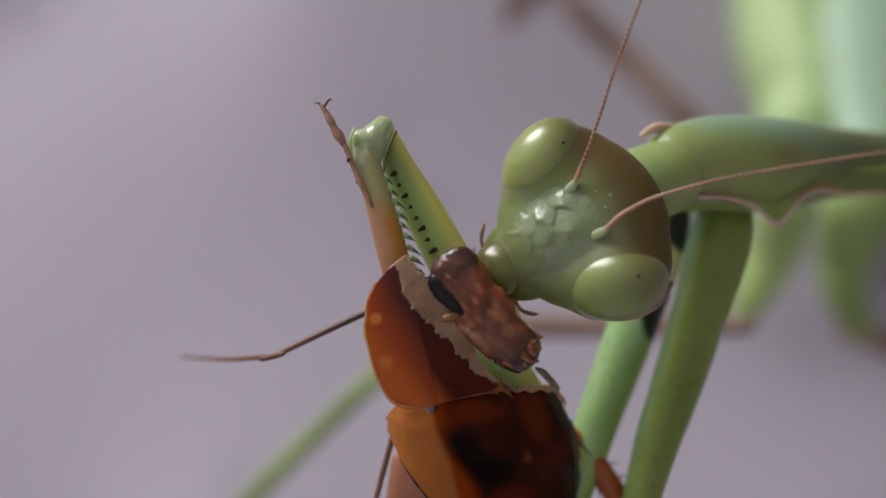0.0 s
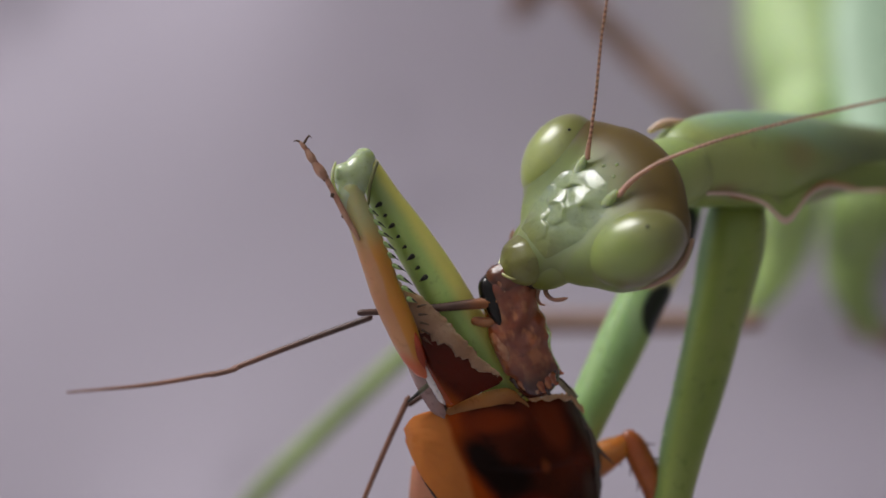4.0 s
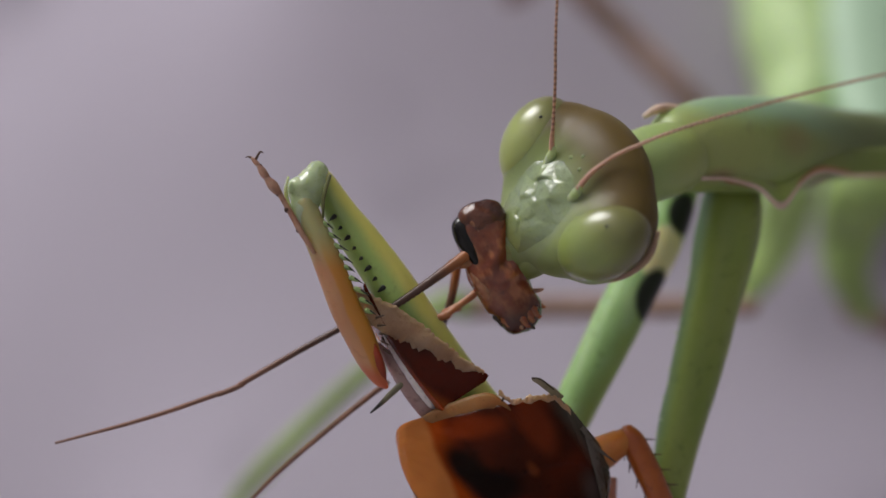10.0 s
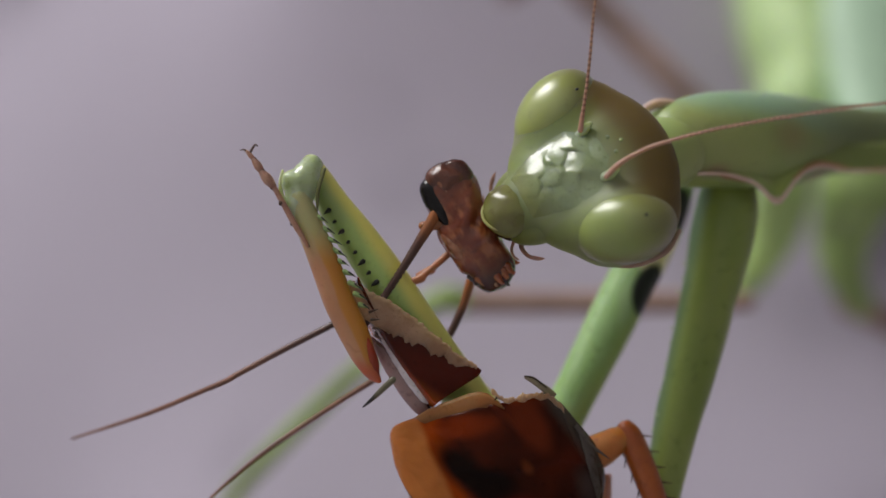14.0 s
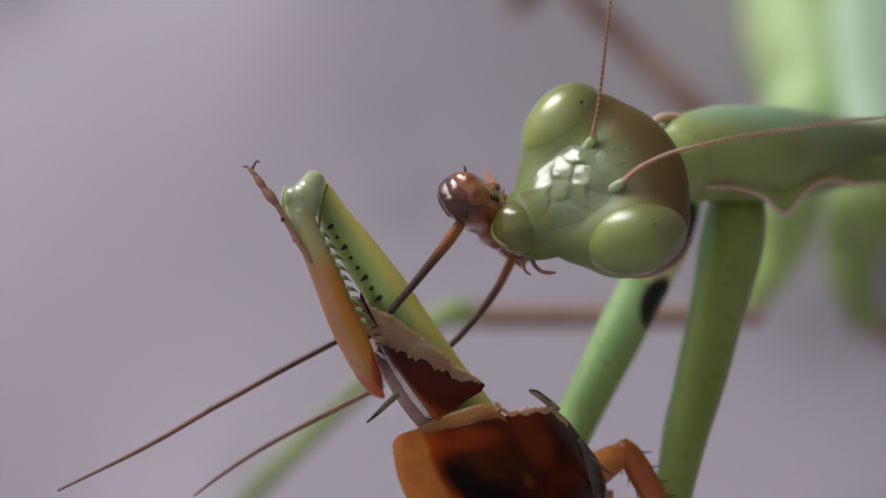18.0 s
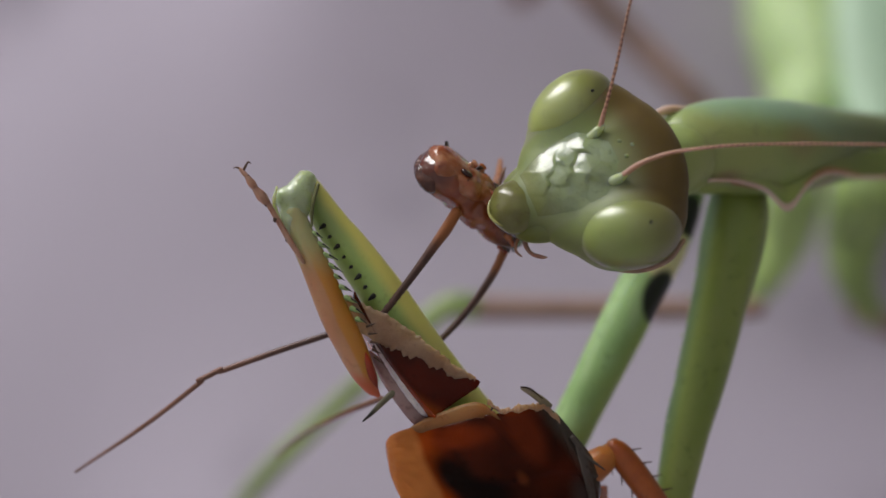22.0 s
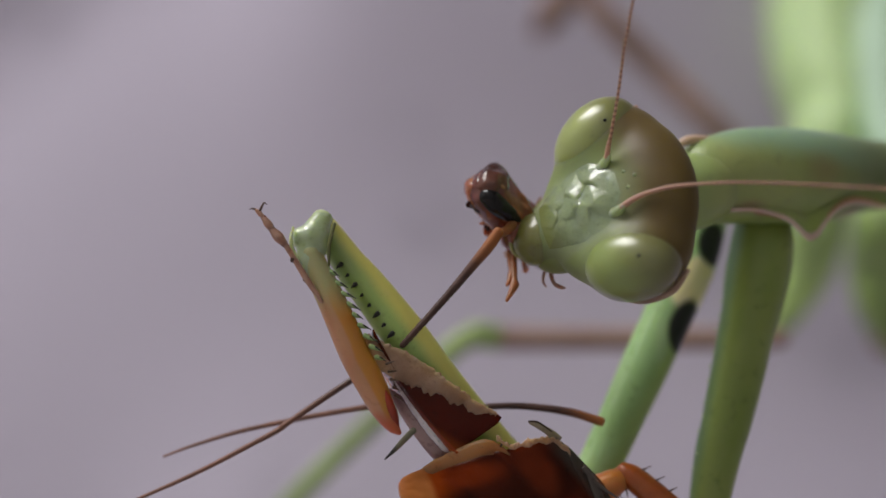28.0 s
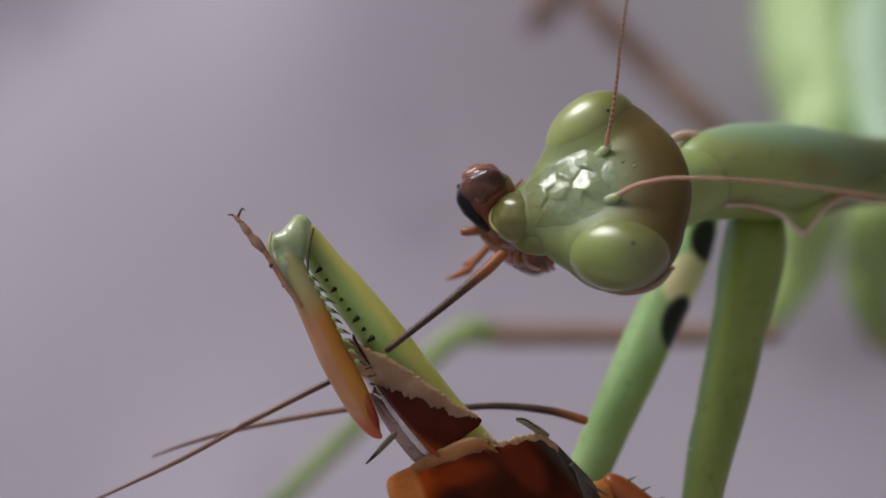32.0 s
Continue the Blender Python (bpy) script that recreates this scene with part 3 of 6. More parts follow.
M_ANT_R = [
    (0, 5.707, -1.525, 1.157, 2.95, -1.58, -10.68),
    (1, 5.686, -1.553, 1.436, 3.64, -5.2, -10.72),
    (2, 5.819, -1.588, 2.525, 2.94, -1.51, -10.68),
    (3, 6.173, -1.617, 2.252, 3.02, -1.94, -10.68),
    (6, 4.966, -1.725, 2.17, 5.22, -13.35, -10.98),
    (8, 5.611, -1.591, 2.62, 2.04, 3.24, -10.7),
    (9, 5.153, -1.727, 2.205, 3.75, -5.77, -10.73),
    (10, 4.612, -1.745, 1.905, 4.04, -7.31, -10.77),
    (11, 4.693, -1.74, 1.977, 4.5, -9.68, -10.83),
    (12, 5.811, -1.606, 2.438, 2.42, 1.24, -10.68),
    (13, 5.674, -1.61, 2.106, 2.84, -0.96, -10.68),
    (17, 6.002, -1.567, 2.433, 2.34, 1.66, -10.68),
    (19, 6.03, -1.59, 2.419, 2.62, 0.18, -10.68),
    (21, 5.947, -1.565, 2.439, 1.12, 8.08, -10.79),
    (23, 5.996, -1.566, 2.462, 1.04, 8.51, -10.8),
    (26.5, 4.24, -1.739, 2.981, 1.11, 10.64, -18.77),
    (28, 5.104, -1.743, 2.347, 0.84, 11.41, -18.82),
    (30, 5.418, -1.717, 2.487, 0.61, 12.07, -18.86),
    (32, 5.256, -1.705, 2.624, -0.74, 15.88, -19.19),
]

# swing of the two front coxae about their upper joints, in degrees
NEAR_SWING = [(0, 4), (1.9, 4), (2.5, 2), (3, 0.8), (5.5, 0.2), (9, 0), (22, 0), (26.5, -1), (32, -1.2)]
MARK_SWING = [(0, -6.1), (1.9, -6.1), (2.5, -4), (3, -2.2), (3.5, -1.6), (5.5, 1.5), (7, 0.8), (9, 0), (22, 0), (26.5, -1.8), (32, -2)]


cam = camera(30.0, 32.0, soft=1.6, shutter=0.5)
cam.data.dof.use_dof = True
cam.data.dof.focus_distance = 58.3 * MM
cam.data.dof.aperture_fstop = 20.5
walk(cam, [(t, STAGE @ mm(0, EYE_Y, 0, 90 + p, 0, q)) for t, q, p in CAMERA], [(0, -0.01), (9, -0.03), (22, -0.05), (27, -0.09), (32, -0.09)])

# ---- world and light ----
world = bpy.data.worlds.new("world")
scene.world = world
world.use_nodes = True
bg = world.node_tree.nodes["Background"]
sky = world.node_tree.nodes.new("ShaderNodeTexSky")
sky.sky_type = "NISHITA"
sky.sun_disc = False
sky.sun_elevation = radians(42)
sky.sun_rotation = radians(-50)
world.node_tree.links.new(sky.outputs[0], bg.inputs[0])
bg.inputs[1].default_value = 0.1


def area(name, eye, target, w, h, watts, col):
    data = bpy.data.lights.new(name, "AREA")
    data.shape, data.size, data.size_y, data.energy, data.color = "RECTANGLE", w, h, watts, col
    ob = new(name, data)
    ob.matrix_world = look(eye, target)
    return ob


area("window_light", (-1.44, 1.62, 1.82), (-1.44, 0, 1.82), 1.1, 1.25, 62, (1.0, 0.97, 0.955))
# unseen fill lamp overhead, added to lift the surfaces facing the lens
area("overhead_fill", (0.2, -0.3, 2.42), (0.2, -0.3, 0.8), 2.2, 2.2, 2.2, (0.92, 0.95, 1.0))


# ---- materials ----
def mat(name, base, rough=0.4, spots=(), scale=900.0, amount=0.3, second=None, bump=0.15, sss=0.0, sss_col=None, metal=0.0,
        coat=0.0, coat_rough=0.12, grad=None, bands=None, trans=0.0, spec=0.5, wob=1.0, streak=None, soft_spot=0.15):
    """base and second are mottled; grad=(axis, from_mm, to_mm, colour) lays a colour along a local axis; bands=(axis, pitch_mm, colour)."""
    m = bpy.data.materials.new(name)
    m.use_nodes = True
    nt = m.node_tree
    N, L = nt.nodes, nt.links
    p = N["Principled BSDF"]
    p.inputs["Roughness"].default_value = rough
    p.inputs["Metallic"].default_value = metal
    p.inputs["Specular IOR Level"].default_value = spec
    p.inputs["Coat Weight"].default_value = coat
    p.inputs["Coat Roughness"].default_value = coat_rough
    if sss:
        p.inputs["Subsurface Weight"].default_value = sss
        p.inputs["Subsurface Radius"].default_value = sss_col or (1.0, 1.0, 0.5)
        p.inputs["Subsurface Scale"].default_value = 0.0006
    if trans:
        p.inputs["Transmission Weight"].default_value = trans
    tc = N.new("ShaderNodeTexCoord")
    n1 = N.new("ShaderNodeTexNoise")
    n1.inputs["Scale"].default_value, n1.inputs["Detail"].default_value = scale, 5
    L.new(tc.outputs["Object"], n1.inputs["Vector"])
    n2 = N.new("ShaderNodeTexNoise")
    n2.inputs["Scale"].default_value, n2.inputs["Detail"].default_value = scale * 7, 3
    L.new(tc.outputs["Object"], n2.inputs["Vector"])

    def mix(fac, a, b):
        x = N.new("ShaderNodeMix")
        x.data_type = "RGBA"
        L.new(fac, x.inputs["Factor"])
        for sock, v in ((x.inputs["A"], a), (x.inputs["B"], b)):
            if isinstance(v, tuple):
                sock.default_value = (*v, 1)
            else:
                L.new(v, sock)
        return x.outputs["Result"]

    def ramp(val, lo, hi):
        r = N.new("ShaderNodeMapRange")
        r.interpolation_type = "SMOOTHSTEP"
        r.inputs["From Min"].default_value, r.inputs["From Max"].default_value = lo, hi
        L.new(val, r.inputs["Value"])
        return r.outputs["Result"]

    second = second or tuple(c * (1 - amount) for c in base)
    col = mix(ramp(n1.outputs["Fac"], 0.35, 0.7), base, second)
    col = mix(ramp(n2.outputs["Fac"], 0.55, 0.8), col, tuple(c * 0.8 for c in second))
    if streak:
        along, c = streak
        mp = N.new("ShaderNodeMapping")
        mp.inputs["Scale"].default_value = along
        L.new(tc.outputs["Object"], mp.inputs["Vector"])
        n3 = N.new("ShaderNodeTexNoise")
        n3.inputs["Scale"].default_value, n3.inputs["Detail"].default_value = 1.0, 2
        L.new(mp.outputs[0], n3.inputs["Vector"])
        col = mix(ramp(n3.outputs["Fac"], 0.45, 0.68), col, c)
    if bands:
        axis, pitch, c = bands
        w = N.new("ShaderNodeTexWave")
        w.bands_direction = axis
        w.inputs["Scale"].default_value = 0.314 / (pitch * MM)
        w.inputs["Distortion"].default_value = 0.6
        L.new(tc.outputs["Object"], w.inputs["Vector"])
        col = mix(ramp(w.outputs["Fac"], 0.25, 0.75), col, c)
    sep = N.new("ShaderNodeSeparateXYZ")
    L.new(tc.outputs["Object"], sep.inputs[0])
    for axis, lo, hi, c in (grad or ()):
        off = N.new("ShaderNodeMath")
        off.operation = "SUBTRACT"
        L.new(n1.outputs["Fac"], off.inputs[0])
        off.inputs[1].default_value = 0.5
        wave = N.new("ShaderNodeMath")
        wave.operation = "MULTIPLY_ADD"
        L.new(off.outputs[0], wave.inputs[0])
        wave.inputs[1].default_value = wob * MM
        if isinstance(axis, str):
            L.new(sep.outputs["XYZ".index(axis)], wave.inputs[2])
        else:
            dot = N.new("ShaderNodeVectorMath")
            dot.operation = "DOT_PRODUCT"
            L.new(tc.outputs["Object"], dot.inputs[0])
            dot.inputs[1].default_value = axis
            L.new(dot.outputs["Value"], wave.inputs[2])
        col = mix(ramp(wave.outputs[0], lo * MM, hi * MM), col, c)
    for centre, r, c, *long in spots:
        d = N.new("ShaderNodeVectorMath")
        d.operation = "SUBTRACT"
        L.new(tc.outputs["Object"], d.inputs[0])
        d.inputs[1].default_value = [v * MM for v in centre]
        if long:
            # a spot drawn out along a direction
            way, times = Vector(long[0]).normalized(), long[1]
            dot = N.new("ShaderNodeVectorMath")
            dot.operation = "DOT_PRODUCT"
            L.new(d.outputs[0], dot.inputs[0])
            dot.inputs[1].default_value = way * (1 - 1 / times)
            back = N.new("ShaderNodeVectorMath")
            back.operation = "SCALE"
            back.inputs[0].default_value = way
            L.new(dot.outputs["Value"], back.inputs["Scale"])
            rest = N.new("ShaderNodeVectorMath")
            rest.operation = "SUBTRACT"
            L.new(d.outputs[0], rest.inputs[0])
            L.new(back.outputs[0], rest.inputs[1])
            d = rest
        size = N.new("ShaderNodeVectorMath")
        size.operation = "LENGTH"
        L.new(d.outputs[0], size.inputs[0])
        d = size
        e = N.new("ShaderNodeMath")
        e.operation = "MULTIPLY_ADD"
        L.new(n1.outputs["Fac"], e.inputs[0])
        e.inputs[1].default_value = wob * MM * 0.4
        L.new(d.outputs["Value"], e.inputs[2])
        base_r = r + wob * 0.2
        col = mix(ramp(e.outputs[0], base_r * MM * (1 + soft_spot), base_r * MM * (1 - soft_spot)), col, c)
    L.new(col, p.inputs["Base Color"])
    if bump:
        b = N.new("ShaderNodeBump")
        b.inputs["Strength"].default_value, b.inputs["Distance"].default_value = bump, 0.00005
        L.new(n2.outputs["Fac"], b.inputs["Height"])
        L.new(b.outputs[0], p.inputs["Normal"])
    return m


SOFT = (1.0, 1.0, 0.35)
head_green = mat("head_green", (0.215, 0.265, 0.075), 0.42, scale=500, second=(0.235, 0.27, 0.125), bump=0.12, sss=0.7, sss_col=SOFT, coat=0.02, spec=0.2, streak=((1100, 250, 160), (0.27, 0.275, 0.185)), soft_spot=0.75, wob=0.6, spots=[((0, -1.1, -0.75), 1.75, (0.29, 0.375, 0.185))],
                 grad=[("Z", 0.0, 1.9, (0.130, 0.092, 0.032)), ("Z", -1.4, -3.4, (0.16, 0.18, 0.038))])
eye_rim = mat("eye_rim", (0.42, 0.27, 0.20), 0.35, sss=0.3)
face_green = mat("face_green", (0.315, 0.405, 0.225), 0.2, scale=900, second=(0.265, 0.345, 0.165), bump=0.3, sss=0.7, sss_col=SOFT, coat=0.28, coat_rough=0.16, wob=0.5, grad=[("Z", -1.2, -2.4, (0.22, 0.255, 0.085))])
lip_olive = mat("lip_olive", (0.20, 0.215, 0.062), 0.26, scale=500, second=(0.12, 0.11, 0.03), bump=0.2, sss=0.5, sss_col=SOFT, coat=0.3)
pupil_black = mat("pupil_black", (0.01, 0.01, 0.008), 0.3, bump=0)
antenna_pink = mat("antenna_pink", (0.46, 0.24, 0.19), 0.45, bump=0.2, sss=0.3, bands=("Z", 0.2, (0.20, 0.09, 0.075)), grad=[("Z", 0.9, 0.2, (0.46, 0.25, 0.20))], wob=0.1)
antenna_rose = mat("antenna_rose", (0.46, 0.24, 0.19), 0.45, bump=0.2, sss=0.3, bands=("X", 0.2, (0.20, 0.09, 0.075)), grad=[("X", 4.0, 1.6, (0.46, 0.25, 0.20))], wob=0.1)
# lit top edge and dimmer far end painted in; the mottling is pigment
thorax_green = mat("thorax_green", (0.255, 0.36, 0.085), 0.40, scale=220, second=(0.34, 0.40, 0.14), bump=0.5, sss=0.6, sss_col=SOFT, coat=0.12, coat_rough=0.3, soft_spot=0.7, streak=((120, 300, 300), (0.21, 0.31, 0.075)), spots=[((10.50, 2.2, 2.47), 0.25, (0.30, 0.19, 0.10), (1, 0, -0.1), 3.0), ((14.35, 5.5, 2.43), 0.3, (0.30, 0.20, 0.11), (1, 0, 0), 2.0), ((12.6, 3.6, 3.9), 0.6, (0.27, 0.25, 0.09), (1, 0, 0), 2.0)], grad=[((0.18, 0, 1), 6.3, 7.3, (0.28, 0.43, 0.27)), ("X", 9.5, 7.6, (0.34, 0.46, 0.17)), ("X", 12.0, 17.0, (0.13, 0.175, 0.045))])
margin_pink = mat("margin_pink", (0.68, 0.52, 0.44), 0.45, scale=600, second=(0.50, 0.32, 0.24), sss=0.4)
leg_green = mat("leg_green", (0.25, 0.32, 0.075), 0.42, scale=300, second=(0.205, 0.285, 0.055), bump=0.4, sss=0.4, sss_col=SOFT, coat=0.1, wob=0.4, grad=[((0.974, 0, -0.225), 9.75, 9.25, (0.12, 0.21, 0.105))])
coxa_lime = mat("coxa_lime", (0.36, 0.57, 0.24), 0.45, scale=400, second=(0.29, 0.48, 0.17), sss=0.5, sss_col=SOFT, wob=0.5, streak=((700, 250, 160), (0.42, 0.60, 0.30)), grad=[((0.87, 0, -0.5), 7.3, 8.1, (0.32, 0.45, 0.13))],
                spots=[((8.42, 5.0, -0.38), 0.9, (0.84, 0.78, 0.46), (0.55, 0, 0.83), 1.35), ((9.20, 5.6, 1.15), 0.62, (0.012, 0.014, 0.012), (0.3, 0, 0.95), 1.5), ((7.98, 4.75, -1.92), 0.72, (0.012, 0.014, 0.012), (0.45, 0, 0.89), 1.55)])
mark_black = mat("mark_black", (0.012, 0.012, 0.012), 0.45)

# duller upper end is shade painted into the lime; the yellow edge is pigment
femur_lime = mat("femur_lime", (0.42, 0.60, 0.18), 0.36, scale=500, second=(0.35, 0.51, 0.14), bump=0.3, sss=0.6, sss_col=SOFT, wob=0.3, coat=0.15,
                 grad=[("Z", 4.6, 6.4, (0.32, 0.43, 0.15)), ((0.82, 0, 0.57), 2.0, 2.5, (0.68, 0.66, 0.18))])
knee_pale = mat("knee_pale", (0.50, 0.60, 0.42), 0.2, scale=900, second=(0.38, 0.47, 0.26), sss=0.8, sss_col=SOFT, coat=0.5, coat_rough=0.2)
tibia_orange = mat("tibia_orange", (0.52, 0.28, 0.15), 0.32, scale=500, second=(0.48, 0.24, 0.12), sss=0.6, sss_col=(1, 0.5, 0.2), coat=0.25, wob=0.35,
                   grad=[((0.916, 0, 0.4), 0.05, 0.2, (0.52, 0.23, 0.03)), ("Z", 1.3, 3.0, (0.42, 0.42, 0.20)), ("Z", -1.7, -2.3, (0.52, 0.13, 0.05))])
tarsus_red = mat("tarsus_red", (0.46, 0.29, 0.21), 0.35, scale=1200, second=(0.26, 0.13, 0.09), sss=0.4, sss_col=(1, 0.6, 0.4))
spine_green = mat("spine_green", (0.36, 0.52, 0.2), 0.35)
far_green = mat("far_green", (0.52, 0.72, 0.34), 0.55, scale=120, second=(0.44, 0.62, 0.26), sss=0.3, sss_col=SOFT)
far_leg_green = mat("far_leg_green", (0.36, 0.50, 0.17), 0.5, scale=300, sss=0.3, sss_col=SOFT)
far_leg_brown = mat("far_leg_brown", (0.33, 0.22, 0.175), 0.5, scale=300, second=(0.27, 0.17, 0.135))
roach_shell = mat("roach_shell", (0.042, 0.008, 0.003), 0.2, scale=420, second=(0.024, 0.005, 0.002), bump=0.5, sss=0.15, sss_col=(1, 0.35, 0.1), spec=0.07, coat=0.03, wob=0.4, soft_spot=0.45,
                  grad=[((0.91, 0, 0.41), 1.95, 1.55, (0.16, 0.020, 0.003)), ((0.91, 0, 0.41), 1.7, 1.2, (0.30, 0.048, 0.003)), ((0.91, 0, 0.41), 1.05, 0.75, (0.44, 0.155, 0.04)), ((0.79, 0, 0.61), 4.2, 4.8, (0.075, 0.064, 0.052))],
                  streak=((300, 300, 300), (0.085, 0.013, 0.004)),
                  spots=[((3.1, -0.3, -1.15), 0.42, (0.17, 0.024, 0.004), (1, 0, 0.12), 2.6), ((5.35, -0.45, -1.0), 0.5, (0.125, 0.020, 0.005), (0.55, 0, -0.83), 2.2),
                         ((5.25, -0.45, -2.55), 0.16, (0.13, 0.03, 0.008), (0.6, 0, -0.75), 1.8), ((3.0, -0.4, -2.6), 0.55, (0.008, 0.003, 0.002), (0.75, 0, -0.65), 2.2), ((4.0, -0.5, -3.2), 0.55, (0.008, 0.003, 0.002), (1, 0, 0), 1.6),
                         ((5.0, -0.6, -4.3), 0.6, (0.11, 0.012, 0.005), (1, 0, 0.2), 1.8), ((7.1, 0.9, -3.1), 0.6, (0.075, 0.062, 0.058), (0.4, 0, -0.9), 1.7)])
pronotum_brown = mat("pronotum_brown", (0.075, 0.009, 0.003), 0.13, scale=300, second=(0.045, 0.006, 0.002), bump=0.2, sss=0.3, sss_col=(1, 0.35, 0.1), spec=0.12, coat=0.1, wob=1.2,
                     grad=[("Z", 1.3, 2.4, (0.50, 0.11, 0.010))], spots=[((1.2, 0.1, 2.45), 0.14, (0.62, 0.32, 0.09)), ((3.0, 0.1, 2.6), 0.3, (0.52, 0.17, 0.03)), ((4.4, 0.1, 2.0), 0.25, (0.52, 0.17, 0.03))])
lobe_orange = mat("lobe_orange", (0.10, 0.012, 0.003), 0.13, scale=300, second=(0.06, 0.008, 0.002), bump=0.3, sss=0.4, sss_col=(1, 0.35, 0.1), spec=0.2, coat=0.3, wob=0.8,
                  streak=((260, 260, 260), (0.07, 0.010, 0.003)), grad=[("Z", 0.9, 1.9, (0.27, 0.040, 0.004)), ("Z", 1.7, 2.7, (0.46, 0.105, 0.010))], spots=[((1.2, 0.1, 2.45), 0.14, (0.66, 0.36, 0.10)), ((3.0, 0.1, 2.6), 0.3, (0.54, 0.18, 0.03)), ((4.4, 0.1, 2.0), 0.25, (0.54, 0.18, 0.03))])
rim_orange = mat("rim_orange", (0.60, 0.30, 0.13), 0.14, scale=300, second=(0.45, 0.16, 0.04), sss=0.6, sss_col=(1, 0.4, 0.15), coat=0.3)
membrane = mat("membrane", (0.42, 0.235, 0.15), 0.28, scale=900, second=(0.29, 0.145, 0.085), bump=0.6, sss=0.6, sss_col=(1, 0.6, 0.3), spec=0.3, coat=0.2)
wing_grey = mat("wing_grey", (0.115, 0.098, 0.085), 0.25, scale=400, second=(0.05, 0.038, 0.03), spec=0.2)
flesh_brown = mat("flesh_brown", (0.30, 0.070, 0.020), 0.2, scale=500, second=(0.13, 0.024, 0.009), bump=0.8, sss=0.5, sss_col=(1, 0.4, 0.2), coat=0.8, coat_rough=0.12, spec=0.4, wob=0.8, streak=((1300, 1300, 2200), (0.36, 0.12, 0.042)), grad=[("X", -1.0, -1.9, (0.12, 0.03, 0.018)), ("X", 1.0, 2.2, (0.055, 0.012, 0.007))])
roach_eye = mat("roach_eye", (0.010, 0.009, 0.010), 0.15, bump=0.02, coat=0.1, spec=0.3)
palp_orange = mat("palp_orange", (0.40, 0.16, 0.06), 0.35, scale=900, sss=0.4, sss_col=(1, 0.5, 0.2))
roach_leg = mat("roach_leg", (0.55, 0.205, 0.030), 0.28, scale=500, second=(0.45, 0.14, 0.018), sss=0.5, sss_col=(1, 0.4, 0.15), coat=0.25)
roach_antenna = mat("roach_antenna", (0.095, 0.046, 0.034), 0.4, scale=900, second=(0.055, 0.024, 0.017), grad=[("X", -6, -11, (0.28, 0.13, 0.08)), ("X", 3.2, 4.8, (0.36, 0.12, 0.028))])
antenna_mid = mat("antenna_mid", (0.095, 0.046, 0.034), 0.4, scale=900, second=(0.055, 0.024, 0.017), grad=[("X", -1.5, -4.8, (0.20, 0.09, 0.058))])
thorn_dark = mat("thorn_dark", (0.08, 0.035, 0.015), 0.4)
cloth = mat("cloth", (0.442, 0.406, 0.492), 0.85, scale=9, second=(0.422, 0.389, 0.472), bump=0)
wall_paint = mat("wall_paint", (0.55, 0.53, 0.53), 0.8, scale=3)
floor_wood = mat("floor_wood", (0.24, 0.15, 0.09), 0.5, scale=6)
margin_rust = mat("margin_rust", (0.40, 0.165, 0.08), 0.45, scale=600, second=(0.30, 0.20, 0.08), sss=0.4, sss_col=(1, 0.6, 0.3))
far_wing = mat("far_wing", (0.46, 0.66, 0.47), 0.5, scale=120, second=(0.40, 0.58, 0.42))
far_leg_lime = mat("far_leg_lime", (0.50, 0.70, 0.25), 0.5, scale=300, sss=0.4, sss_col=SOFT)
thorn_olive = mat("thorn_olive", (0.16, 0.17, 0.06), 0.4)
claw_red = mat("claw_red", (0.36, 0.045, 0.015), 0.3, scale=500, sss=0.4, sss_col=(1, 0.3, 0.1))
collar_tan = mat("collar_tan", (0.31, 0.145, 0.06), 0.35, scale=500, second=(0.22, 0.085, 0.03), sss=0.5, sss_col=(1, 0.5, 0.2), spec=0.2)
segment_pink = mat("segment_pink", (0.45, 0.2, 0.12), 0.3, scale=400, sss=0.4, sss_col=(1, 0.5, 0.2))
# near-white colour standing in for the highlight on the shield's crease
glint_pale = mat("glint_pale", (0.80, 0.77, 0.78), 0.10, scale=1100, second=(0.50, 0.44, 0.46), sss=0.1, coat=1.0)
brow_grey = mat("brow_grey", (0.055, 0.020, 0.017), 0.2, scale=900, second=(0.15, 0.052, 0.030), bump=0.9, coat=0.3)
flesh_light = mat("flesh_light", (0.42, 0.135, 0.045), 0.2, scale=900, second=(0.17, 0.034, 0.012), bump=0.8, sss=0.5, sss_col=(1, 0.4, 0.2), coat=0.8, coat_rough=0.12, streak=((1300, 1300, 2200), (0.48, 0.22, 0.11)))
antenna_tip = mat("antenna_tip", (0.24, 0.11, 0.07), 0.5, scale=900, second=(0.15, 0.07, 0.045))
margin_plum = mat("margin_plum", (0.40, 0.27, 0.26), 0.2, scale=500, second=(0.24, 0.14, 0.14), spec=0.5, coat=0.4, sss=0.3, sss_col=(1, 0.6, 0.4), grad=[])
shell_edge = mat("shell_edge", (0.035, 0.014, 0.008), 0.35, scale=900)
flap_grey = mat("flap_grey", (0.24, 0.19, 0.16), 0.3, scale=900, second=(0.12, 0.09, 0.075), sss=0.3)
shred_pale = mat("shred_pale", (0.44, 0.22, 0.13), 0.25, scale=900, second=(0.30, 0.11, 0.05), sss=0.5, sss_col=(1, 0.5, 0.3), coat=0.4)
flesh_dark = mat("flesh_dark", (0.04, 0.012, 0.008), 0.2, scale=900, coat=0.4)
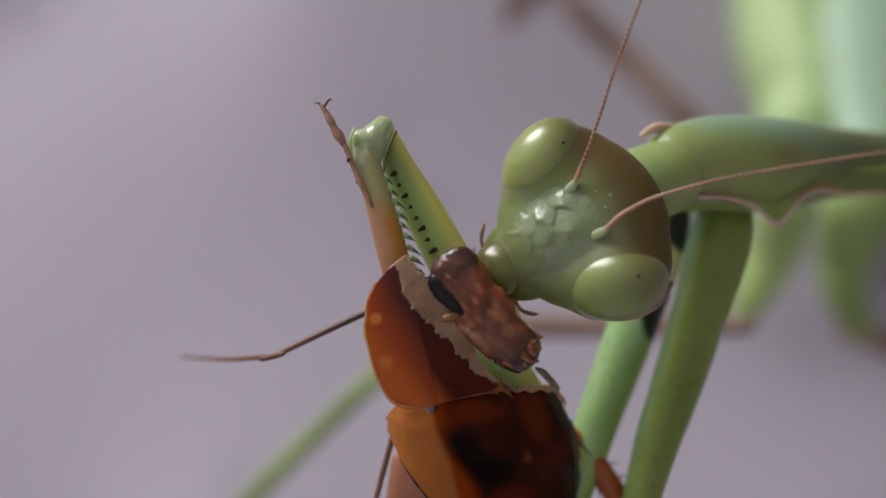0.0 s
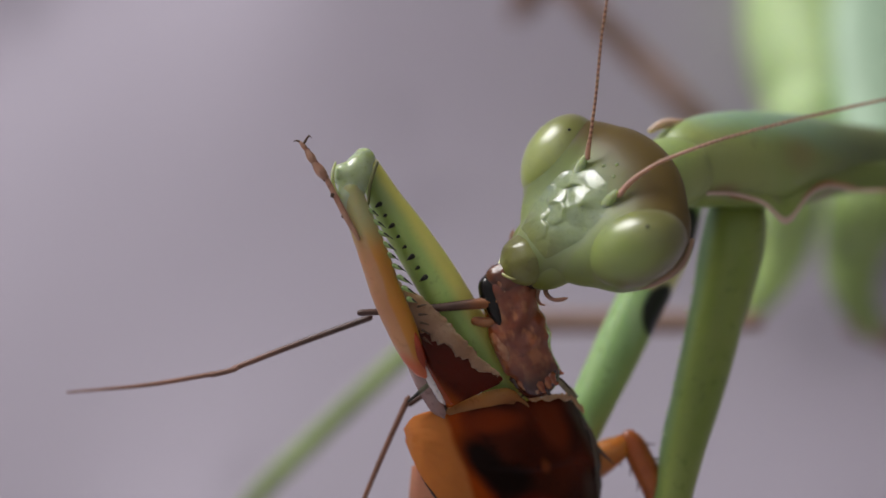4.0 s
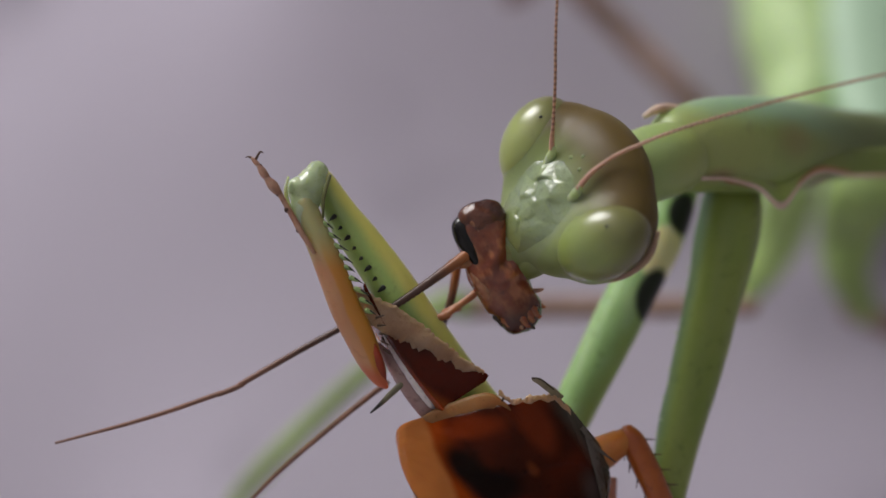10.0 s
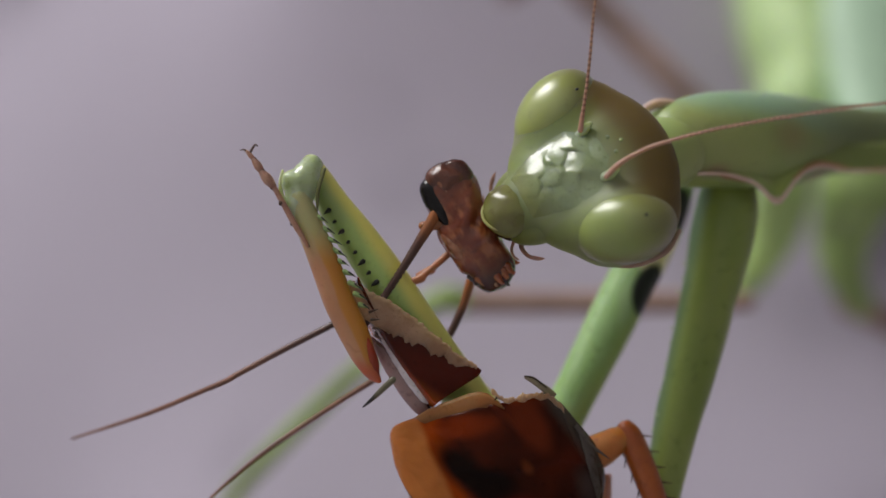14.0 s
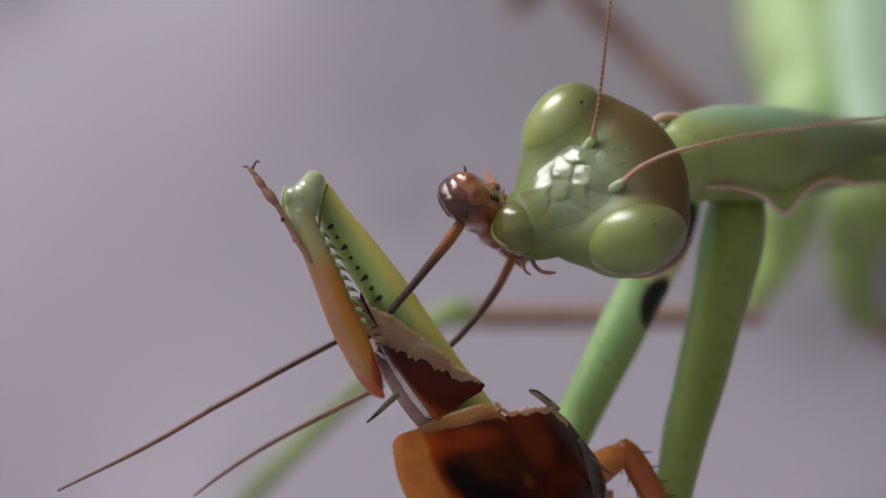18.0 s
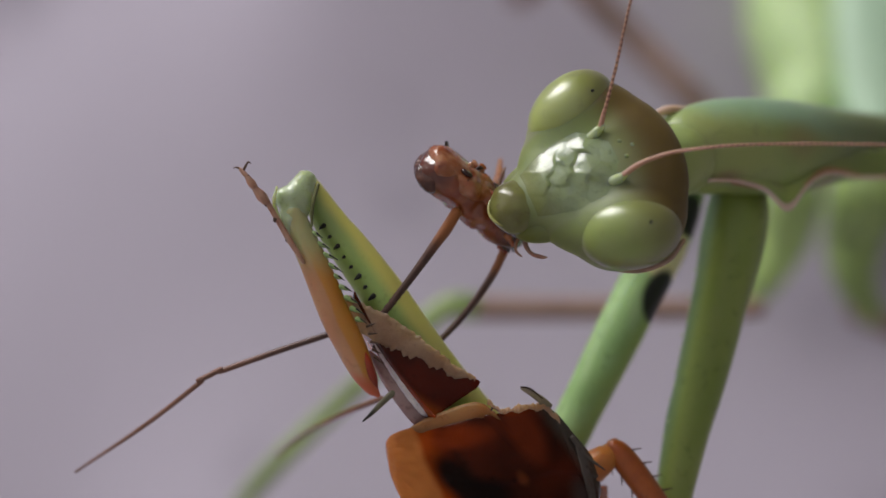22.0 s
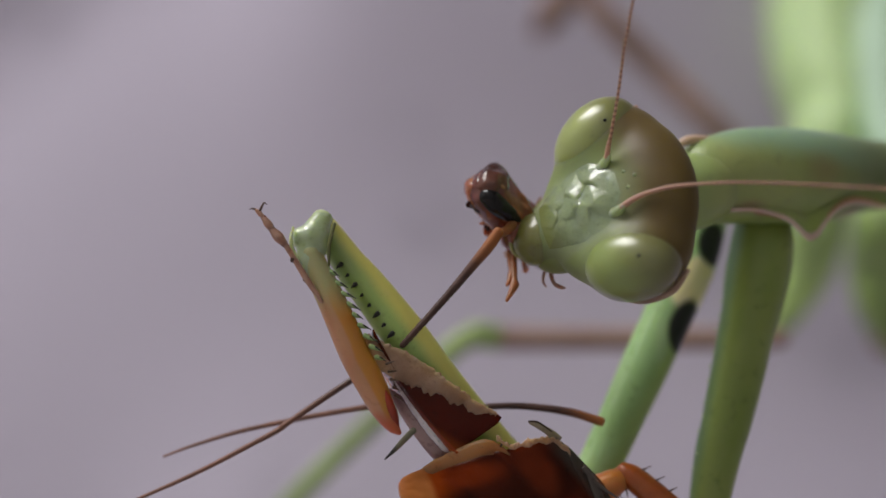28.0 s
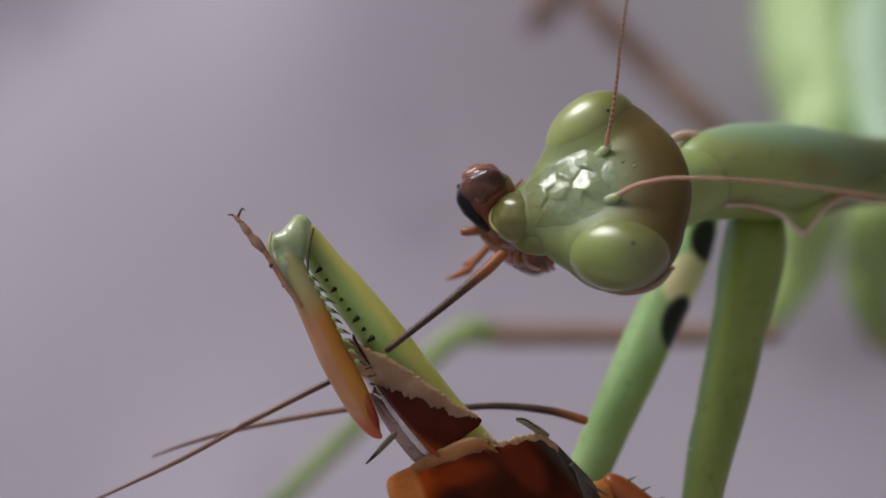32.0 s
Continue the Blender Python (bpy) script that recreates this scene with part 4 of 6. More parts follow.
# one eye green twice: lit and shaded tones, dim rear painted in
eye_green_lit = mat("eye_green_lit", (0.40, 0.50, 0.085), 0.3, scale=250, second=(0.36, 0.42, 0.15), bump=0.02, sss=0.7, sss_col=SOFT, coat=0.8, coat_rough=0.27, wob=0.3, grad=[("Z", -0.1, 1.6, (0.20, 0.205, 0.075)), ((0, 1, 0), -0.8, 0.2, (0.15, 0.14, 0.05))])
eye_green_shaded = mat("eye_green_shaded", (0.30, 0.39, 0.085), 0.3, scale=250, second=(0.28, 0.36, 0.11), bump=0.02, sss=0.7, sss_col=SOFT, coat=0.65, coat_rough=0.27, wob=0.3, grad=[("Z", -0.4, 1.4, (0.20, 0.205, 0.075)), ((0, 1, 0), -0.8, 0.2, (0.15, 0.14, 0.05))])
# yellowish lip edge, brightened in colour for the highlight along it
lip_glint = mat("lip_glint", (0.42, 0.42, 0.14), 0.15, scale=900, coat=0.5)
palp_dark = mat("palp_dark", (0.33, 0.19, 0.14), 0.35, scale=900, sss=0.3, sss_col=(1, 0.5, 0.2))
hook_olive = mat("hook_olive", (0.22, 0.21, 0.13), 0.3, scale=900, grad=[("X", -0.3, -0.6, (0.015, 0.013, 0.012))], wob=0.1)
roach_shin = mat("roach_shin", (0.42, 0.115, 0.016), 0.3, scale=500, second=(0.32, 0.07, 0.012), sss=0.25, sss_col=(1, 0.4, 0.15), coat=0.15)


from mathutils.bvhtree import BVHTree


# ---- shapes, in millimetres ----
def spline(pts, n):
    """Catmull-Rom through rows of any width."""
    p = np.array(pts, float)
    p = np.vstack([2 * p[0] - p[1], p, 2 * p[-1] - p[-2]])
    out = []
    k = len(p) - 3
    for s in np.linspace(0, k, n):
        i = min(int(s), k - 1)
        u = s - i
        a, b, c, d = p[i:i + 4]
        out.append(0.5 * (2 * b + (c - a) * u + (2 * a - 5 * b + 4 * c - d) * u * u + (3 * b - a - 3 * c + d) * u ** 3))
    return np.array(out)


def tube(rows, n=24, seg=14, side=(0, 1, 0), wobble=0.0, seed=0, ribs=0.0):
    """A swept body through rows (x, y, z, r, r2): r across in the plane of the picture, r2 along side. Rounded, closed ends."""
    rows = [(*r, r[3]) if len(r) == 4 else r for r in rows]
    q = spline(rows, n)
    bm = bmesh.new()
    rings = []
    rng = random.Random(seed)
    for i, (x, y, z, r, r2) in enumerate(q):
        tan = Vector(q[min(i + 1, n - 1)][:3] - q[max(i - 1, 0)][:3]).normalized()
        s = Vector(side)
        e2 = (s - tan * s.dot(tan)).normalized()
        e1 = tan.cross(e2)
        k = max(0.0, 1 + wobble * rng.uniform(-1, 1)) * (1 + (ribs if i % 2 else -ribs))
        rings.append([bm.verts.new(Vector((x, y, z)) + e1 * (math.cos(a) * max(r, 0.004) * k) + e2 * (math.sin(a) * max(r2, 0.004) * k))
                      for a in [2 * math.pi * j / seg for j in range(seg)]])
    for a, b in zip(rings, rings[1:]):
        for j in range(seg):
            bm.faces.new((a[j], a[(j + 1) % seg], b[(j + 1) % seg], b[j]))
    for ring, out in ((rings[0], -1), (rings[-1], 1)):
        i = 0 if out < 0 else n - 1
        tan = Vector(q[min(i + 1, n - 1)][:3] - q[max(i - 1, 0)][:3]).normalized()
        c = sum((v.co for v in ring), Vector()) / seg
        r = min(q[i][3], q[i][4])
        mid = [bm.verts.new(c + (v.co - c) * 0.7 + tan * (out * r * 0.6)) for v in ring]
        tip = bm.verts.new(c + tan * (out * r * 0.85))
        for j in range(seg):
            k = (j + 1) % seg
            bm.faces.new((ring[j], ring[k], mid[k], mid[j]))
            bm.faces.new((mid[j], mid[k], tip))
    bmesh.ops.recalc_face_normals(bm, faces=bm.faces[:])
    return bm


def blob(prims, centre=(0, 0, 0), detail=4, k=0.4, rough=0.0, freq=1.0, cut=None):
    """One skin over ellipsoids (x, y, z, rx, ry, rz, turn about y in degrees), melted into each other over k."""
    bm = bmesh.new()
    bmesh.ops.create_icosphere(bm, subdivisions=detail, radius=1)
    dirs = np.array([v.co for v in bm.verts])
    c0 = np.array(centre, float)

    def sdf(p):
        d = None
        for q in prims:
            x, y, z, a, b, c = q[:6]
            w = radians(q[6]) if len(q) > 6 else 0
            e = p - np.array((x, y, z))
            e = np.stack([e[:, 0] * math.cos(w) - e[:, 2] * math.sin(w), e[:, 1], e[:, 0] * math.sin(w) + e[:, 2] * math.cos(w)], 1)
            r = np.array((a, b, c))
            k0 = np.linalg.norm(e / r, axis=1)
            k1 = np.linalg.norm(e / r ** 2, axis=1) + 1e-9
            f = k0 * (k0 - 1) / k1
            if d is None:
                d = f
            else:
                h = np.clip(0.5 + 0.5 * (f - d) / k, 0, 1)
                d = f * (1 - h) + d * h - k * h * (1 - h)
        return d

    s = np.linspace(0, 14, 160)
    best = np.zeros(len(dirs))
    for v in s:
        best = np.where(sdf(c0 + dirs * v) < 0, v, best)
    lo, hi = best, best + s[1]
    for _ in range(12):
        m = (lo + hi) / 2
        ins = sdf(c0 + dirs * m[:, None]) < 0
        lo, hi = np.where(ins, m, lo), np.where(ins, hi, m)
    for v, dv, r in zip(bm.verts, dirs, lo):
        p = Vector(c0 + dv * r)
        if rough:
            p += Vector(dv) * (rough * noise.noise(p * freq))
        v.co = p
    bmesh.ops.recalc_face_normals(bm, faces=bm.faces[:])
    return bm


def shell(fn, nu, nv, thick, jag=None):
    """A curved plate: fn(u, v) gives a point, u and v from 0 to 1; thick in mm, rounded by its normals."""
    P = np.array([[fn(i / nu, j / nv) for j in range(nv + 1)] for i in range(nu + 1)])
    du, dv = np.gradient(P, axis=0), np.gradient(P, axis=1)
    nrm = np.cross(du, dv)
    nrm /= np.linalg.norm(nrm, axis=2, keepdims=True) + 1e-12
    bm = bmesh.new()
    edge = np.minimum.outer(np.minimum(np.arange(nu + 1), nu - np.arange(nu + 1)), np.full(nv + 1, 99))
    edge = np.minimum(edge, np.minimum(np.arange(nv + 1), nv - np.arange(nv + 1))[None, :])
    th = thick * np.clip(0.35 + 0.4 * edge, 0, 1)[..., None]
    top = [[bm.verts.new(Vector(P[i, j] + nrm[i, j] * th[i, j] / 2)) for j in range(nv + 1)] for i in range(nu + 1)]
    bot = [[bm.verts.new(Vector(P[i, j] - nrm[i, j] * th[i, j] / 2)) for j in range(nv + 1)] for i in range(nu + 1)]
    for i in range(nu):
        for j in range(nv):
            bm.faces.new((top[i][j], top[i + 1][j], top[i + 1][j + 1], top[i][j + 1]))
            bm.faces.new((bot[i][j], bot[i][j + 1], bot[i + 1][j + 1], bot[i + 1][j]))
    for i in range(nu):
        bm.faces.new((top[i][0], bot[i][0], bot[i + 1][0], top[i + 1][0]))
        bm.faces.new((top[i][nv], top[i + 1][nv], bot[i + 1][nv], bot[i][nv]))
    for j in range(nv):
        bm.faces.new((top[0][j], top[0][j + 1], bot[0][j + 1], bot[0][j]))
        bm.faces.new((top[nu][j], bot[nu][j], bot[nu][j + 1], top[nu][j + 1]))
    bmesh.ops.recalc_face_normals(bm, faces=bm.faces[:])
    return bm


PIVOT = {}


def part(name, bm, material, parent=None, at=(0, 0, 0), label="", local=False):
    """Links bm (stage millimetres; with local, millimetres of its parent's own space) as one mesh under parent, with its origin at `at`."""
    at = Vector(at)
    for v in bm.verts:
        v.co = (v.co - at) * MM
    me = bpy.data.meshes.new(name)
    bm.to_mesh(me)
    bm.free()
    for poly in me.polygons:
        poly.use_smooth = True
    me.materials.append(material)
    ob = new(name, me)
    ob.parent = parent
    base = PIVOT.get(parent, Vector()) if parent and not local else Vector()
    ob.location = (at - base) * MM
    PIVOT[ob] = at
    if label:
        tagged(ob, label)
    return ob


def thing(name, label, category):
    ob = new(name)
    ob.empty_display_size = 0.002
    ob.matrix_world = STAGE
    PIVOT[ob] = Vector()
    return tagged(ob, label, category)


# ---- room ----
def box(name, x0, y0, z0, x1, y1, z1, material, label="", kind="structure", category=""):
    bm = bmesh.new()
    bmesh.ops.create_cube(bm, size=1)
    for v in bm.verts:
        v.co = Vector(((x0 + x1) / 2 + v.co.x * (x1 - x0), (y0 + y1) / 2 + v.co.y * (y1 - y0), (z0 + z1) / 2 + v.co.z * (z1 - z0)))
    bmesh.ops.bevel(bm, geom=bm.edges[:], offset=0.003, segments=2, affect="EDGES")
    me = bpy.data.meshes.new(name)
    bm.to_mesh(me)
    bm.free()
    me.materials.append(material)
    ob = new(name, me)
    return tagged(ob, label, category, "", kind)


box("floor", -2.6, -1.6, -0.1, 1.6, 1.6, 0.0, floor_wood)
box("wall_south", -2.6, -1.7, 0.0, 1.6, -1.6, 2.5, wall_paint)
box("wall_east", 1.6, -1.7, 0.0, 1.7, 1.7, 2.5, wall_paint)
# the window's opening goes through the north wall
box("wall_north_low", -2.6, 1.6, 0.0, 1.6, 1.7, 1.17, wall_paint)
box("wall_north_high", -2.6, 1.6, 2.47, 1.6, 1.7, 2.5, wall_paint)
box("wall_north_west", -2.6, 1.6, 1.17, -2.02, 1.7, 2.47, wall_paint)
box("wall_north_east", -0.86, 1.6, 1.17, 1.6, 1.7, 2.47, wall_paint)
box("wall_west", -2.7, -1.7, 0.0, -2.6, 1.7, 2.5, wall_paint)
box("ceiling", -2.7, -1.7, 2.5, 1.7, 1.7, 2.6, wall_paint)

table = new("table")
tagged(table, "plain wooden table under a lavender cloth", "table")
table.location = (0, 0, 0)
for name, b in [("tabletop", (-0.5, -0.35, 0.70, 0.5, 0.45, 0.748))] + [("leg", (sx - 0.03, sy - 0.03, 0.0, sx + 0.03, sy + 0.03, 0.70)) for sx in (-0.44, 0.44) for sy in (-0.29, 0.39)]:
    o = box(name, *b, floor_wood)
    del o["kind"]
    o.parent = table


# slope of the cloth across its crease, which runs slantwise behind the far left corner
CREASE = np.linspace(-0.5, 0.6, 2201)
# slopes set so the cloth's bands of light fit the camera's view
SLOPE = np.where(CREASE < 0, -0.20, 0.62 * np.exp(-(np.maximum(CREASE, 0) / 0.017) ** 1.2) - 0.05 * np.exp(-((CREASE - 0.05) / 0.02) ** 2))
SLOPE = np.convolve(np.pad(SLOPE, 12, mode="edge"), np.ones(25) / 25, "valid")
SLOPE = SLOPE * np.exp(-(np.minimum(CREASE + 0.03, 0) / 0.05) ** 2)
RISE = np.cumsum(SLOPE) * (CREASE[1] - CREASE[0])
RISE -= RISE.min()


def cloth_height(x, y):
    s = 0.80 * (x + 0.0385) - 0.60 * (y - 0.0305)
    d = y - 0.02
    w = min(1, max(0, (x + 0.021) / 0.013))
    # extra tilt to dim the far middle as the camera sees it
    lean = 1.0 + 10.0 * w * w * (3 - 2 * w)
    return 0.7510 + float(np.interp(s, CREASE, RISE)) + lean * d * d / (1 + (d / 0.04) ** 2) + 0.0012 * noise.noise(Vector((x * 14, y * 14, 0)))


def build_cloth():
    bm = bmesh.new()
    nx, ny = 130, 120
    g = []
    for i in range(nx + 1):
        row = []
        for j in range(ny + 1):
            u, v = i / nx * 2 - 1, j / ny * 2 - 1
            x = 0.52 * (0.3 * u + 0.7 * u ** 3)
            y = 0.05 + 0.42 * (0.3 * v + 0.7 * v ** 3)
            row.append(bm.verts.new((x, y, cloth_height(x, y))))
        g.append(row)
    for i in range(nx):
        for j in range(ny):
            bm.faces.new((g[i][j], g[i + 1][j], g[i + 1][j + 1], g[i][j + 1]))
    ext = bmesh.ops.extrude_face_region(bm, geom=bm.faces[:])
    for e in ext["geom"]:
        if isinstance(e, bmesh.types.BMVert):
            e.co.z -= 0.002
    bmesh.ops.recalc_face_normals(bm, faces=bm.faces[:])
    me = bpy.data.meshes.new("tablecloth")
    bm.to_mesh(me)
    bm.free()
    for p in me.polygons:
        p.use_smooth = True
    me.materials.append(cloth)
    return tagged(new("tablecloth", me), "pale lavender cloth lying softly folded on the table", "cloth")


build_cloth()

# ---- praying mantis ----
mantis = thing("praying_mantis", "green praying mantis eating a brown cockroach on a lavender cloth", "mantis")


def build_head():
    cap = blob([(0, 0.35, 0.8, 3.15, 1.35, 2.3), (0, -0.1, -0.8, 2.1, 1.05, 1.75), (0, -0.12, -2.0, 1.4, 0.95, 1.4), (0, -0.12, -2.85, 0.95, 0.78, 0.95),
                (-2.3, 0.35, 0.2, 1.42, 1.2, 1.95, -6), (2.3, 0.35, 0.2, 1.42, 1.2, 1.95, 6),
                (-1.55, 0.1, -1.35, 0.85, 0.8, 1.1, -25), (1.55, 0.1, -1.35, 0.85, 0.8, 1.1, 25), (-2.42, -0.12, 0.08, 1.16, 1.08, 1.6, -23), (2.42, -0.12, 0.08, 1.16, 1.08, 1.6, 23)], (0, 0, 0), 6, 0.55)
    skin = BVHTree.FromBMesh(cap)
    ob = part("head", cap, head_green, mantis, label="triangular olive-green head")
    for s in (-1, 1):
        c = (2.6 * s, -0.08, 0.12)
        bm = blob([(*c, 1.30, 1.30, 1.82, 22 * s)], c, 5, 0.1)
        q = BVHTree.FromBMesh(bm).ray_cast(Vector((3.05, -6, 0.95) if s > 0 else (-2.5, -6, 1.15)), Vector((0, 1, 0)))[0]
        # left eye takes the painted lit tone, right eye the shaded one
        part("eye", bm, (eye_green_lit if s < 0 else eye_green_shaded), ob, c, "glossy pale green compound eye")
        part("pupil", blob([(*q, 0.055, 0.06, 0.07)], q, 2), pupil_black, ob, q, "tiny black eye dot")
        part("eye_rim", tube([(3.45 * s, 0.6, 1.7, 0.08), (3.78 * s, 0.72, 0.9, 0.14), (3.68 * s, 0.7, -0.1, 0.14), (3.2 * s, 0.6, -0.95, 0.11), (2.5 * s, 0.4, -1.55, 0.06)], 28, 10), eye_rim, ob, label="thin brownish rim behind the eye")
        part("scape", tube([(0.86 * s, -0.66, -0.05, 0.12), (0.93 * s, -0.86, 0.34, 0.2), (1.0 * s, -1.04, 0.68, 0.17), (1.03 * s, -1.16, 0.92, 0.1)], 16, 12, wobble=0.08), knee_pale, ob, label="pale antenna socket")
        part("mandible", blob([(0.95 * s, -0.05, -2.55, 0.55, 0.6, 1.1, 22 * s)], (0.95 * s, -0.05, -2.55), 3, 0.2), head_green, ob)
        part("palp", tube([(0.7 * s, 0.35, -3.1, 0.1), (1.05 * s, 0.35, -3.35, 0.09), (1.5 * s, 0.3, -3.3, 0.07), (1.8 * s, 0.25, -3.05, 0.08), (1.95 * s, 0.2, -2.85, 0.03)], 18, 8), palp_dark, ob, label="thin reddish mouth palp")
        part("palp", tube([(0.5 * s, 0.4, -3.2, 0.08), (0.85 * s, 0.4, -3.65, 0.06), (1.2 * s, 0.35, -3.75, 0.05), (1.45 * s, 0.3, -3.65, 0.03)], 14, 8), palp_dark, ob, label="thin reddish mouth palp")
    part("dot", blob([(1.65, 0.5, 2.6, 0.07, 0.07, 0.07)], (1.65, 0.5, 2.6), 2), pupil_black, ob, (1.65, 0.5, 2.6), "tiny black dot on the crown")
    def on_face(x, z, lift=0.0):
        hit = skin.ray_cast(Vector((x, -6, z)), Vector((0, 1, 0)))[0]
        return (x, (hit.y if hit else -0.6) - lift, z)

    for x, z in ((0, 1.55), (-0.32, 1.2), (0.32, 1.2)):
        c0 = on_face(x, z, -0.03)
        part("ocellus", blob([(*c0, 0.09, 0.07, 0.09)], c0, 2), head_green, ob, c0)
    # wet face of low plates parted by pale ridges
    cells = np.array([(0, 0.75), (-0.55, 0.35), (0.55, 0.35), (0, -0.25), (-1.05, -0.2), (1.05, -0.2), (-0.62, -0.75), (0.62, -0.75), (0, -1.15), (-1.15, -1.05), (1.15, -1.05), (-0.6, -1.55), (0.6, -1.55), (0, -2.05), (-1.0, -1.9), (1.0, -1.9), (-0.5, -2.4), (0.5, -2.4)])
    tilt = np.random.default_rng(5).uniform(-1, 1, (len(cells), 3))

    def mosaic(u, v):
        z = 0.95 - 3.45 * v
        half = float(np.interp(z, (-2.5, -2.0, -1.0, 0.0, 0.5, 0.9), (0.85, 1.1, 1.45, 1.4, 1.0, 0.45)))
        x = half * (2 * u - 1)
        xd, zd = x + 0.22 * noise.noise(Vector((x * 1.6, 4, z * 1.6))), z + 0.22 * noise.noise(Vector((x * 1.6, 9, z * 1.6)))
        dx, dz = xd - cells[:, 0], zd - cells[:, 1]
        share = np.exp(-(dx ** 2 + dz ** 2) / 0.032)
        plane = 0.045 + 0.035 * tilt[:, 2] + 0.17 * (tilt[:, 0] * dx + tilt[:, 1] * dz)
        lift = 0.03 + float((share * plane).sum() / share.sum()) + 0.012 * noise.noise(Vector((x * 3, 2, z * 3)))
        rim = min(1.0, 3.0 * u, 3.0 * (1 - u), 3.5 * v, 4 * (1 - v))
        return on_face(x, z, lift * rim - 0.05 * (1 - rim))

    part("face", shell(mosaic, 80, 90, 0.08), face_green, ob, label="wet pale green face of small plates")
    part("labrum", blob([(0, -0.54, -3.12, 0.99, 0.68, 0.88), (0, -0.5, -2.6, 0.85, 0.45, 0.5)], (0, -0.5, -3.05), 4, 0.25, 0.05, 2.0), lip_olive, ob, label="glossy olive upper lip")
    # no hollow here: a near-black blob gives the dark ring round the lip
    part("mouth", blob([(0, -0.1, -3.35, 0.85, 0.55, 0.62)], (0, -0.1, -3.35), 3, 0.1, 0.1, 3.0), flesh_dark, ob, (0, -0.1, -3.35), "dark blob for the shaded mouth behind the lip")
    part("lip_edge", tube([(-0.72, -0.68, -3.5, 0.03), (-0.42, -0.84, -3.85, 0.05), (0, -0.88, -3.98, 0.06), (0.42, -0.84, -3.85, 0.05), (0.72, -0.68, -3.5, 0.03)], 24, 8), lip_glint, ob, label="yellowish edge of the lip, bright for its highlight")
    return ob


head = build_head()


ant_l = part("antenna", tube([(5.163, 0, 3.977, 0.10), (5.2, 0, 4.4, 0.085), (5.27, 0, 4.9, 0.06), (5.42, 0, 6.3, 0.055), (5.623, 0, 8.776, 0.05), (6.2, 0, 13, 0.04)], 110, 8, ribs=0.04), antenna_pink, mantis, (5.163, 0, 3.977), "thin ringed pink antenna")
ant_r = part("antenna", tube([(6.063, 0, 2.378, 0.10), (6.45, 0, 2.75, 0.095), (7.0, 0, 3.1, 0.075), (8.0, 0, 3.5, 0.065), (10.5, 0, 4.05, 0.055), (15.42, 0, 4.677, 0.05), (19, 0, 4.9, 0.04)], 150, 8, ribs=0.04), antenna_rose, mantis, (6.063, 0, 2.378), "thin ringed pink antenna")

# neck, prothorax and legs
part("neck", tube([(5.4, 1.3, 2.2, 1.2), (6.6, 1.8, 2.6, 1.35), (8.24, 2.4, 3.14, 1.4), (9.03, 2.8, 3.27, 1.2)], 12, 24), thorax_green, mantis)
part("prothorax", tube([(7.96, 2.6, 3.26, 1.15, 1.0), (8.73, 2.9, 3.48, 1.60, 1.3), (10.07, 3.4, 3.72, 1.78, 1.4), (11.70, 4.2, 3.77, 1.86, 1.5), (13.47, 5.5, 3.85, 1.75, 1.5), (15.70, 7.5, 4.02, 1.40, 1.4), (18.35, 10, 4.12, 1.31, 1.3), (21.71, 14, 4.48, 1.49, 1.5)], 60, 32), thorax_green, mantis, label="long green prothorax")


def flange(u, v):
    px = 12.4 + 4.6 * u
    dip = 0.52 * math.exp(-((px - 13.82) / 0.30) ** 2) + 0.12 * math.exp(-((px - 13.35) / 0.35) ** 2)
    rise = 0.10 * math.exp(-((px - 14.6) / 0.3) ** 2)
    y = 2.0 + 6.4 * u ** 1.3
    k = 2.0 * (58.5 + y) / 58.5
    low = 3.28 + dip - rise - 0.08 * u
    return ((px - 7.84) * k, y, (4.41 - low + (0.07 + 0.12 * dip) * v) * k)


def web(u, v):
    x, y, z = flange(u, 0.6)
    return (x, y + 0.05 + 0.5 * v, z + 1.1 * v)


part("pronotum_web", shell(web, 60, 8, 0.14), thorax_green, mantis)
part("pronotum_margin", shell(flange, 90, 5, 0.12), margin_pink, mantis, label="pinkish wavy rim of the prothorax")
part("nape", tube([(7.41, 2.4, 4.72, 0.1), (7.84, 2.5, 4.96, 0.17), (8.28, 2.7, 5.06, 0.17), (8.94, 2.9, 5.08, 0.08)], 16, 12), margin_pink, mantis, label="pinkish nape of the prothorax")
part("pronotum_edge", tube([(9.73, 2.6, 2.42, 0.06), (10.58, 2.7, 2.38, 0.13), (11.62, 3.2, 2.17, 0.09), (12.50, 3.9, 2.03, 0.03)], 20, 8), margin_rust, mantis, label="rusty streak above the pale rim")
part("pronotum_edge", tube([(*(Vector(flange(u, 1)) + Vector((0, -0.02, 0.05))), r) for u, r in ((0.37, 0.03), (0.41, 0.06), (0.46, 0.09), (0.52, 0.06), (0.58, 0.02))], 24, 8), margin_rust, mantis, label="rusty streak above the pale rim")

# limbs seen side-on: rows (across, down, half width) at the focal plane, set back to their depth
def limb(rows, y0, y1, thick=0.9):
    out = []
    for i, (a, b, w) in enumerate(rows):
        y = y0 + (y1 - y0) * i / (len(rows) - 1)
        k = (58.5 + y) / 58.5
        out.append((a * k, y, b * k, w * k, w * k * thick))
    return out


